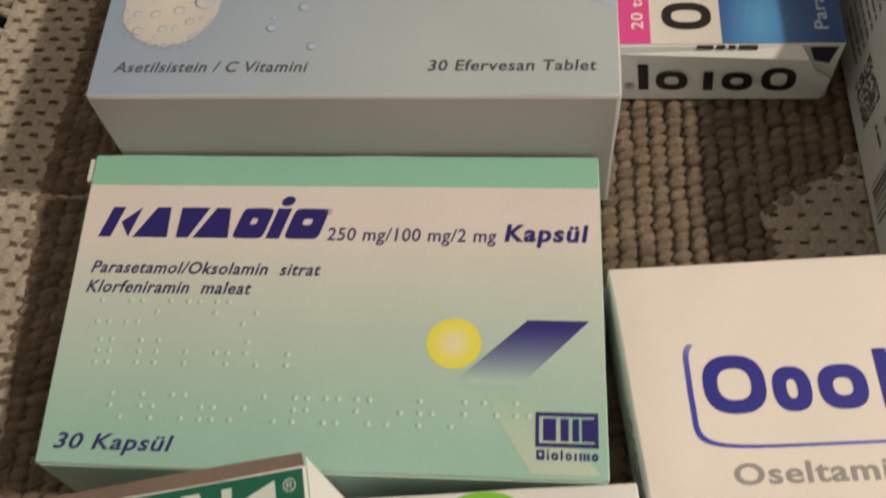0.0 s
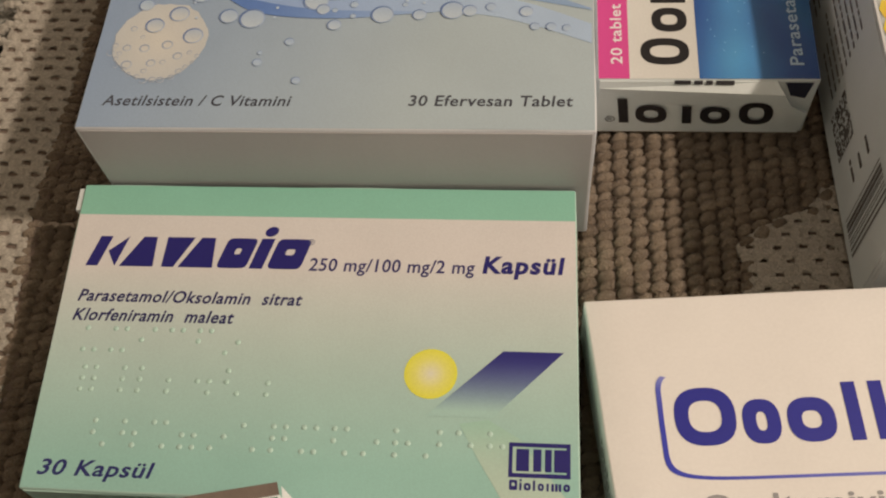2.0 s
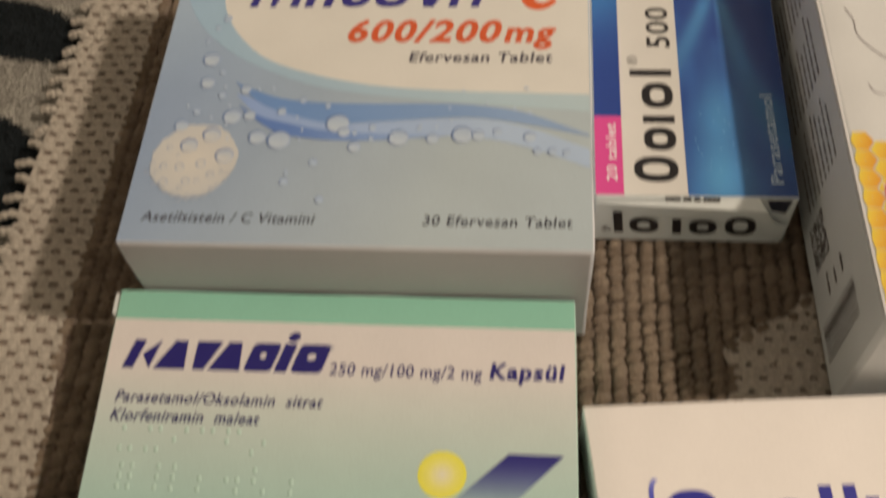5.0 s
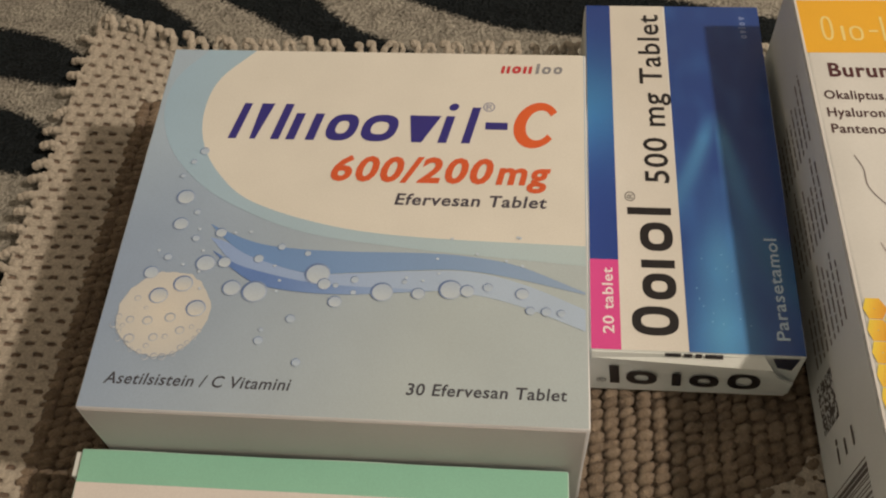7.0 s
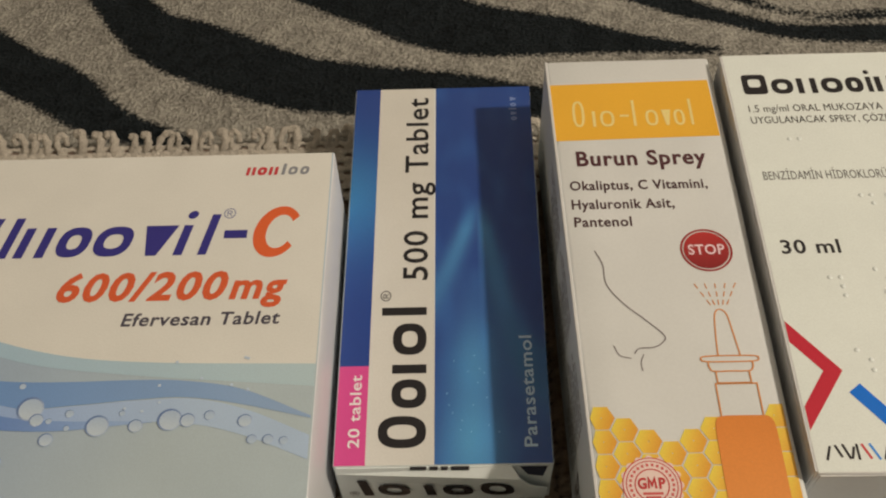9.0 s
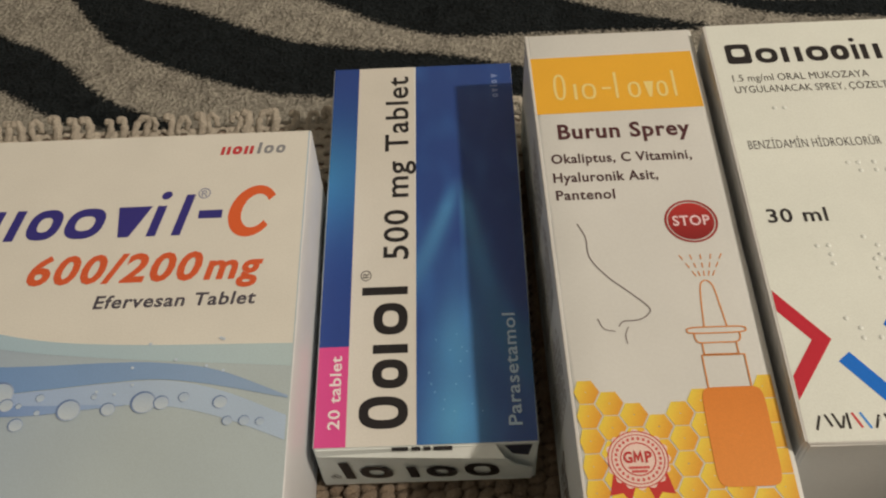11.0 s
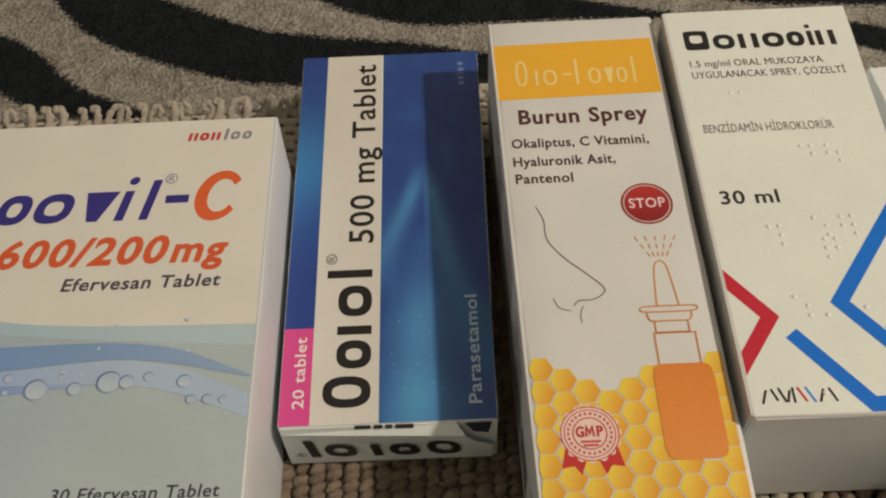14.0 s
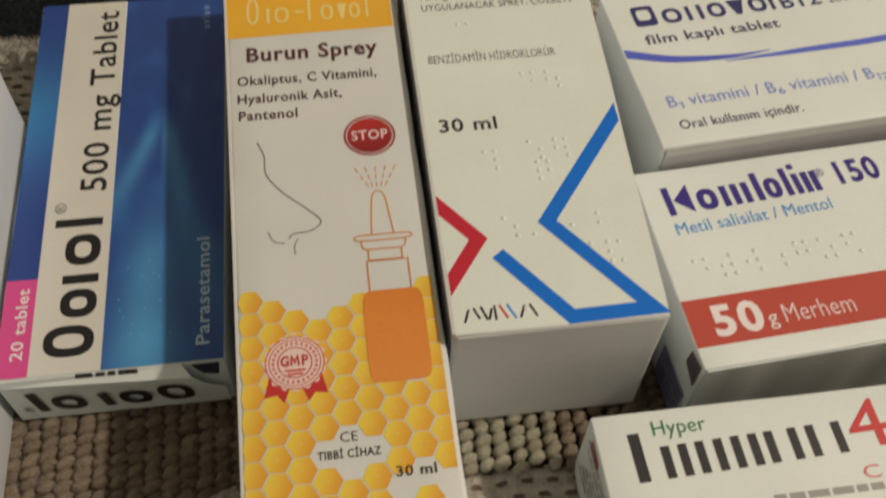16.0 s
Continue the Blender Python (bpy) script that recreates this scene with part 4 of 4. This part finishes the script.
def ointment_box():
    box = carton("ointment_box", "white ointment carton with a red band and embossed dots", 12.5, 5.22, 3.05, 26.75, 1.05, 3.6, seam=False)
    box.scale = (1.0217, 1.0217, 1.0)
    lay(box, "red_band", grid(0.02, 0.5, 12.48, 1.66, 8, 1), (178, 68, 52), label="brick red band")
    wordmark(box, [("fan", 0.0, 0.62), ("ring", 0.76, 1.24), ("trio", 1.36, 2.06), ("bar", 2.2, 2.36), ("ring", 2.44, 2.84), ("bar", 2.94, 3.09), ("dotted", 3.19, 3.34), ("pair", 3.42, 3.8)], 0.54, 3.89, 0.8, (58, 44, 112), 0.74, 0.16, turn=1.8)
    text(box, "®", 4.3, 4.4, 0.24, 0.22, (80, 70, 120))
    text(box, "150 mg/g", 4.84, 4.12, 2.9, 0.62, (54, 40, 108), 0.03, turn=1.8)
    text(box, "Metil salisilat / Mentol", 0.54, 3.35, 3.82, 0.32, (80, 140, 184), 0.0, turn=1.8)
    text(box, "50", 0.54, 0.72, 1.13, 0.7, (226, 206, 190), 0.035)
    text(box, "g", 1.75, 0.78, 0.22, 0.36, (226, 206, 190), 0.0)
    text(box, "Merhem", 2.13, 0.78, 1.63, 0.44, (222, 190, 176), -0.004)
    braille(box, 0.66, 2.62, 15, CARD, seed=21, turn=1.5)
    # shade of the front face put into a grey-brown tone, plus faint streaks
    lay(box, "front_end", grid(0.08, 0.08, 12.4, 2.92, 20, 3), lambda a, b: mix((158, 150, 134), (192, 182, 164), 0.5 + 0.5 * math.sin(a * 5.3 + math.sin(a * 1.7))), face="front", layer=6, label="front end darkened for shade, with faint upright streaks")
    lay(box, "side_mark", [rect(2.6, 1.4, 3.1, 2.4)], (150, 40, 44), face="left", layer=7)
    # no opening here: the slot's shade is a dark patch on the side
    lay(box, "side_dark_slot", [[(0.08, 2.1), (0.62, 2.3), (0.56, 2.86), (0.1, 2.92)]], (84, 74, 72), face="left", layer=7, label="dark patch painted as the shade of a corner slot")
    lay(box, "side_field", grid(0.2, 0.1, 1.5, 1.4, 1, 1), (120, 112, 124), face="left", layer=6)
    bars(box, 0.3, 1.2, 1.0, 4, 0.26, 0.08, (70, 66, 84), "left")


def supplement_box():
    box = carton("supplement_box", "white supplement carton with black and green lettering and a red numeral", 11.5, 6.2, 2.74, 24.2, -5.8, 0.3, seam=False)
    text(box, "Hyper", 1.22, 5.63, 1.14, 0.32, (48, 112, 64), 0.0)
    wordmark(box, [("bar", 0.2, 0.44), ("trio", 0.8, 1.72), ("trio", 1.92, 2.86), ("pair", 3.02, 3.72), ("pair", 3.92, 4.68)], 0.5, 4.66, 1.05, (40, 38, 38), 0.66, 0.19, turn=1.7)
    text(box, "44", 5.33, 4.84, 1.8, 1.05, (192, 52, 48), 0.0, turn=1.7)
    text(box, "C e", 5.3, 4.2, 0.8, 0.28, (206, 110, 100), 0.0)
    lay(box, "violet_tick", stroke([(1.6, 4.1), (1.9, 3.95)], 0.07), (90, 80, 170), layer=2)
    bars(box, 3.3, 3.95, 3.2, 2, 0.35, 0.15, (150, 140, 128), "top")
    bars(box, 4.5, 2.3, 1.4, 6, 0.3, 0.1, (140, 128, 116), "left")
    lay(box, "side_red_mark", [rect(5.2, 2.2, 5.75, 2.55)], (160, 80, 74), face="left", layer=2)


def antiviral_box():
    box = carton("antiviral_capsule_box", "white carton with a rounded blue outline frame and navy lettering", 9.2, 6.6, 1.72, 11.72, -9.15, 4.5, card=CARD_COOL, seam=False)
    b0 = 6.6
    ol = ellipse(4.95, b0 - 2.7, 3.8, 1.15, 48, 8)
    il = ellipse(4.99, b0 - 2.69, 3.74, 1.1, 48, 8)
    lay(box, "blue_frame", [q for q in band(ol, il) if not (q[0][1] > b0 - 1.72 and q[0][0] < 8)], lambda a, b: mix((58, 62, 156), (160, 156, 190), min(1, max(0, (a - 1.4) / 7, (b - b0 + 2.15) / 0.5))), layer=2, label="thin blue rounded frame")
    wordmark(box, [("tall_ring", 1.45, 2.61), ("ring", 2.72, 3.43), ("ring", 3.56, 4.46), ("bar", 4.68, 4.94), ("bar", 5.18, 5.44), ("pair", 5.6, 6.4)], 0, 3.42, 1.17, (42, 42, 128), 0.76, 0.27)
    text(box, "Oseltamivir", 1.75, b0 - 4.5, 3.6, 0.38, (150, 142, 132), 0.02)
    bars(box, 2.0, 1.4, 4.0, 2, 0.4, 0.16, (150, 142, 132), "top")
    bars(box, 1.2, 1.2, 3.0, 3, 0.25, 0.1, (70, 64, 60), "left")
    skew(box, -0.05, 0.3, 0.0, 0.0, ("body", "end_flap", "unreadable_text"))


def green_box():
    box = carton("green_box", "dark green carton with white lettering and a bent grey flap", 6.0, 5.5, 3.45, 1.2, -13.97, 12.4, flap=CARD, seam=False)
    lay(box, "green_panel", grid(0.05, 0.05, 5.93, 5.45, 4, 4), (22, 92, 66), label="dark green panel")
    wordmark(box, [("tall_ring", 2.75, 3.5), ("wedge", 3.64, 4.4), ("fan", 4.55, 5.45)], 0, 4.72, 0.6, (196, 200, 180), stem=0.17)
    text(box, "®", 5.58, 5.08, 0.22, 0.22, (190, 194, 176))
    bm = bmesh.new()
    rows = []
    for i in range(13):
        a = 0.1 + 5.85 * i / 12
        lift = 0.02 + 0.16 * math.sin(math.pi * (0.05 + 0.75 * i / 12))
        rows.append([bm.verts.new(Vector(p) * CM) for p in ((a, 5.47, 3.42), (a, 5.68, 3.42 + lift), (a, 5.7, 3.38 + lift), (a, 5.5, 3.36))])
    for r0, r1 in zip(rows, rows[1:]):
        for k in range(4):
            bm.faces.new((r0[k], r1[k], r1[(k + 1) % 4], r0[(k + 1) % 4]))
    bmesh.ops.recalc_face_normals(bm, faces=bm.faces)
    corner = bmesh.new()
    for z0 in (3.40, 3.36):
        corner.faces.new([corner.verts.new(Vector(p) * CM) for p in ((6.0, 5.65, z0), (6.02, 4.2, z0), (6.75, 4.6, z0 - 0.3))])
    to_object("corner_flap", corner, CARD, box, "white folded corner flap")
    to_object("bent_flap", bm, CARD_BENT, box, "grey-brown bent flap along the edge")


def white_green_box():
    box = carton("white_green_box", "white carton with a bright green oval", 5.1, 5.0, 2.0, 6.9, -12.45, 5.2, seam=False)
    lay(box, "green_oval", [ellipse(2.35, 4.56, 0.75, 0.42, 30)], (120, 184, 52), layer=2, label="bright green oval")


for build in (green_capsule_box, effervescent_box, paracetamol_box, nasal_spray_box, throat_spray_box, vitamin_box, ointment_box, supplement_box, antiviral_box, green_box, white_green_box):
    build()


# ---- the knitted rug ----
def blob_template(n=7, m=4):
    """A low dome, as unit points and faces."""
    v, f = [(0, 0, 1)], []
    for j in range(1, m + 1):
        t = j / m * math.pi * 0.62
        for k in range(n):
            v.append((math.sin(t) * math.cos(k * math.tau / n), math.sin(t) * math.sin(k * math.tau / n), math.cos(t)))
    f += [(0, 1 + k, 1 + (k + 1) % n) for k in range(n)]
    for j in range(m - 1):
        for k in range(n):
            a, b = 1 + j * n, 1 + (j + 1) * n
            f.append((a + k, b + k, b + (k + 1) % n, a + (k + 1) % n))
    return np.array(v, float), f


def stitches(name, rows, material, parent, label):
    """rows of x, y, z, half length, half width, height, turn: one joined sheet of yarn stitches."""
    v0, f0 = blob_template()
    rows = np.array(rows)
    c, s = np.cos(rows[:, 6])[:, None], np.sin(rows[:, 6])[:, None]
    lx, ly, lz = v0[:, 0] * rows[:, 3:4], v0[:, 1] * rows[:, 4:5], v0[:, 2] * rows[:, 5:6]
    lz = lz - 0.35 * lx * np.sign(rows[:, 6:7]) * 0.5
    x, y, z = rows[:, 0:1] + c * lx - s * ly, rows[:, 1:2] + s * lx + c * ly, rows[:, 2:3] + lz
    verts = np.stack([x, y, z], -1).reshape(-1, 3) * CM
    n = len(v0)
    faces = [tuple(i + k * n for i in f) for k in range(len(rows)) for f in f0]
    me = bpy.data.meshes.new(name)
    me.from_pydata(verts.tolist(), [], faces)
    me.shade_smooth()
    me.materials.append(material)
    ob = new(name, me)
    ob.parent = parent
    return tagged(ob, label, kind="stuff")


def tube_mesh(path, thick):
    """A bent, blunt tube of yarn."""
    bm = bmesh.new()
    rings, n = [], 7
    p = [Vector(q) for q in smooth(path, 4)]
    for i, q in enumerate(p):
        t = (p[min(i + 1, len(p) - 1)] - p[max(i - 1, 0)]).normalized()
        u = t.cross(Vector((0, 0, 1))).normalized()
        w = u.cross(t)
        r = thick * (1 + 0.2 * math.sin(i * 2.1)) * (0.6 if i in (0, len(p) - 1) else 1)
        rings.append([bm.verts.new((q + (u * math.cos(k * math.tau / n) + w * math.sin(k * math.tau / n)) * r) * CM) for k in range(n)])
    for a, b in zip(rings, rings[1:]):
        for k in range(n):
            bm.faces.new((a[k], a[(k + 1) % n], b[(k + 1) % n], b[k]))
    bm.faces.new(rings[0][::-1])
    bm.faces.new(rings[-1])
    bmesh.ops.recalc_face_normals(bm, faces=bm.faces)
    for f in bm.faces:
        f.smooth = True
    me = bpy.data.meshes.new("fringe_loop")
    bm.to_mesh(me)
    bm.free()
    me.materials.append(YARN_CREAM)
    return me


def weave(name, x0, y0, x1, y1, inside, material, parent, label, open_holes=0.42):
    """Woven cloth: low ridges of thread and rows of small holes, set like bricks."""
    step = 0.04
    xs, ys = np.arange(x0, x1, step), np.arange(y0, y1, step)
    gx, gy = np.meshgrid(xs, ys, indexing="ij")
    wx = gx + 0.03 * np.sin(gy * 2.3) + 0.02 * np.sin(gy * 7.1)
    wy = gy + 0.03 * np.sin(gx * 2.9 + 1)
    row = np.floor(wy / 0.35)
    u = (wx / 0.6 + 0.5 * (row % 2)) % 1 - 0.5
    v = (wy / 0.35) % 1 - 0.5
    hole = (u * 0.6 / 0.17) ** 4 + (v * 0.35 / 0.075) ** 4
    z = 0.33 - 0.022 * np.cos(v * math.tau) + 0.014 * np.cos(u * math.tau * 2) + 0.012 * np.sin(gx * 31 + 2 * np.sin(gy * 5)) * np.sin(gy * 27)
    index = np.full(gx.shape, -1)
    keep = inside(gx, gy)
    index[keep] = np.arange(keep.sum())
    faces = []
    for i in range(len(xs) - 1):
        for j in range(len(ys) - 1):
            q = (index[i, j], index[i + 1, j], index[i + 1, j + 1], index[i, j + 1])
            if min(q) >= 0 and hole[i, j] > open_holes:
                faces.append(tuple(int(k) for k in q))
    ox, oy = parent.location.x / CM, parent.location.y / CM
    gy = gy + flare(gx, gy)
    verts = np.stack([gx[keep] - ox, gy[keep] - oy, z[keep]], -1) * CM
    me = bpy.data.meshes.new(name)
    me.from_pydata(verts.tolist(), [], faces)
    me.shade_smooth()
    me.materials.append(material)
    ob = new(name, me)
    ob.parent = parent
    thick = ob.modifiers.new("thickness", "SOLIDIFY")
    thick.thickness, thick.offset = 0.0008, -1
    return tagged(ob, label, kind="stuff")


def flare(x, y):
    """The rug's far corner is drawn out."""
    t = np.clip((np.asarray(y, float) - 9.5) / 5.2, 0, 1)
    return 1.05 * np.exp(-((np.asarray(x, float) + 4.8) / 2.6) ** 2) * t * t


def rug():
    x0, x1, y0, y1 = -4.75, 40.0, -26.0, 14.75
    ob = thing("knitted_rug", "beige knitted rug with cream woven border and looped fringe", "rug", x0, y0, RUG_TOP - 0.42)
    # sheet under the knit, coloured dark for the shade in its gaps
    base = to_object("backing", slab(0.1, x1 - x0 - 0.1, 0.1, y1 - y0 - 0.1, 0.0, 0.2, 0.05), YARN_BACK, ob, "dark sheet for the shaded gaps between the stitches")
    rnd = random.Random(11)
    bm = bmesh.new()
    ys = np.linspace(-13, y1 - 0.12, 60)
    for p, q in zip(ys, ys[1:]):
        corners = [(x0 + 0.1, p), (-2.1 if p > 0 else -2.1 + 0.13 * -p, p), (-2.1 if q > 0 else -2.1 + 0.13 * -q, q), (x0 + 0.1, q)]
        bm.faces.new([bm.verts.new(Vector((x - x0, y + float(flare(x, y)) - y0, 0.265)) * CM) for x, y in corners])
    xs = np.linspace(-2.1, 33.8, 40)
    for p, q in zip(xs, xs[1:]):
        bm.faces.new([bm.verts.new(Vector((x - x0, y + float(flare(x, y)) - y0, 0.265)) * CM) for x, y in ((p, 12.5), (q, 12.5), (q, y1 - 0.12), (p, y1 - 0.12))])
    for p in ((15.6, -3.9, 21.3, 0.6), (21.3, -3.9, 26.9, 0.55)):
        bm.faces.new([bm.verts.new(Vector((x - x0, y - y0, 0.265)) * CM) for x, y in rect(*p)])
    bmesh.ops.remove_doubles(bm, verts=bm.verts, dist=1e-6)
    lining = to_object("border_lining", bm, YARN_UNDER, ob, "brown lining seen through the holes")
    body = lining.modifiers.new("thickness", "SOLIDIFY")
    body.thickness, body.offset = 0.0006, -1

    def border(y):
        """Where the cream border ends, from the rug's left edge."""
        return 2.3 if y > 0 else 2.3 + 0.13 * -y
    def woven(x, y):
        """Patches inside the rug that are woven like the border."""
        return worn(x, y) > 0.3 or (21.3 <= x < 27 and y < 0.4)
    def worn(x, y):
        """How far inside the uneven edge of the flat beige patch a place lies."""
        wave = 0.14 * math.sin(2.1 * x + 1.3 * y) + 0.1 * math.sin(4.7 * y - 1.1 * x)
        return min(x - 14.7 + wave, 21.3 - x, 0.1 + wave + 0.75 * (x - 15) - y, 1.5 + wave - y)
    beige, cream = [], []
    # columns of plump knit stitches
    col, x = 0, -2.63
    while x < x1 - 0.6:
        y = y0 + 0.4
        side = 1 if col % 2 else -1
        k = 0
        while y < 12.6:
            if x - x0 > border(y) and y > -15 and not woven(x, y):
                row = (x - x0 + rnd.uniform(-0.03, 0.03), y - y0 + rnd.uniform(-0.03, 0.03), 0.15 + rnd.uniform(-0.04, 0.04), rnd.uniform(0.25, 0.3), rnd.uniform(0.15, 0.19), rnd.uniform(0.2, 0.28), rnd.uniform(0.35, 0.85))
                if 21.3 < x < 26.1 and y > 0.4:
                    row = (*row[:2], row[2] + 0.37, row[3] * 0.9, row[4] * 0.95, row[5] + 0.02, row[6])
                (cream if 21.4 < x < 23.8 and y < 2.4 else beige).append(row)
            y += 0.285 * rnd.uniform(0.88, 1.12)
            k += 1
        x += 0.4
        col += 1
    stitches("knit_stitches", beige, YARN_BEIGE, ob, "beige knit stitches in columns")
    stitches("plump_stitches", cream, YARN_PLUMP, ob, "a patch of plump cream stitches")
    edge = np.vectorize(lambda y: 2.3 if y > 0 else 2.3 + 0.13 * -y)
    weave("woven_border", x0 + 0.02, -13, -0.2, y1, lambda x, y: (x - x0 < edge(y) + 0.15), YARN_CREAM, ob, "cream woven border with small holes")
    weave("woven_border", -2.6, 12.4, 34, y1, lambda x, y: x > -2.6, YARN_CREAM, ob, "cream woven border with small holes")
    weave("woven_patch", 13.5, -4, 21.3, 3.5, np.vectorize(lambda x, y: worn(x, y) > 0), YARN_TAN, ob, "beige woven patch with an uneven edge", 0.12)
    weave("woven_patch", 21.3, -4, 27, 0.6, lambda x, y: x > 0, YARN_CREAM, ob, "cream woven patch")
    spikes = [tube_mesh([(-0.12, 0, 0.02), (0.2, 0.03, 0.09), (0.42, -0.02, 0.07), (0.6, 0.05, 0.02)], 0.125), tube_mesh([(-0.12, 0.02, 0.02), (0.15, -0.05, 0.1), (0.34, 0.02, 0.1), (0.5, 0.0, 0.03)], 0.135), tube_mesh([(-0.12, -0.03, 0.02), (0.25, 0.02, 0.12), (0.5, 0.08, 0.08), (0.72, 0.06, 0.0)], 0.115)]
    curls = [tube_mesh([(-0.1, -0.1, 0), (0.28, -0.16, 0.12), (0.5, -0.02, 0.2), (0.42, 0.14, 0.16), (0.22, 0.1, 0.1)], 0.105), tube_mesh([(-0.1, 0.08, 0), (0.22, 0.14, 0.14), (0.44, 0.04, 0.24), (0.38, -0.12, 0.18), (0.15, -0.12, 0.05)], 0.09), tube_mesh([(-0.1, 0, 0), (0.25, -0.05, 0.14), (0.46, 0.08, 0.18), (0.3, 0.16, 0.22)], 0.115)]
    y = -12.0
    while y < y1:
        o = new("fringe_loop", rnd.choice(spikes))
        o.parent = ob
        o.matrix_local = pose(0.12 * CM, (y - y0 + float(flare(x0, y))) * CM, 0.24 * CM, rnd.uniform(-15, 15), rnd.uniform(-4, 12), 180 + rnd.uniform(-25, 25))
        y += 0.62 * rnd.uniform(0.85, 1.15)
    x = x0 + 0.2
    while x < 33:
        o = new("fringe_loop", rnd.choice(curls))
        o.parent = ob
        o.matrix_local = pose((x - x0) * CM, (y1 - y0 - 0.16 + float(flare(x, y1))) * CM, 0.26 * CM, rnd.uniform(-20, 20), rnd.uniform(-30, 0), 90 + rnd.uniform(-30, 30)) @ Matrix.Scale(rnd.uniform(0.95, 1.25), 4)
        x += 0.5 * rnd.uniform(0.7, 1.3)


rug()
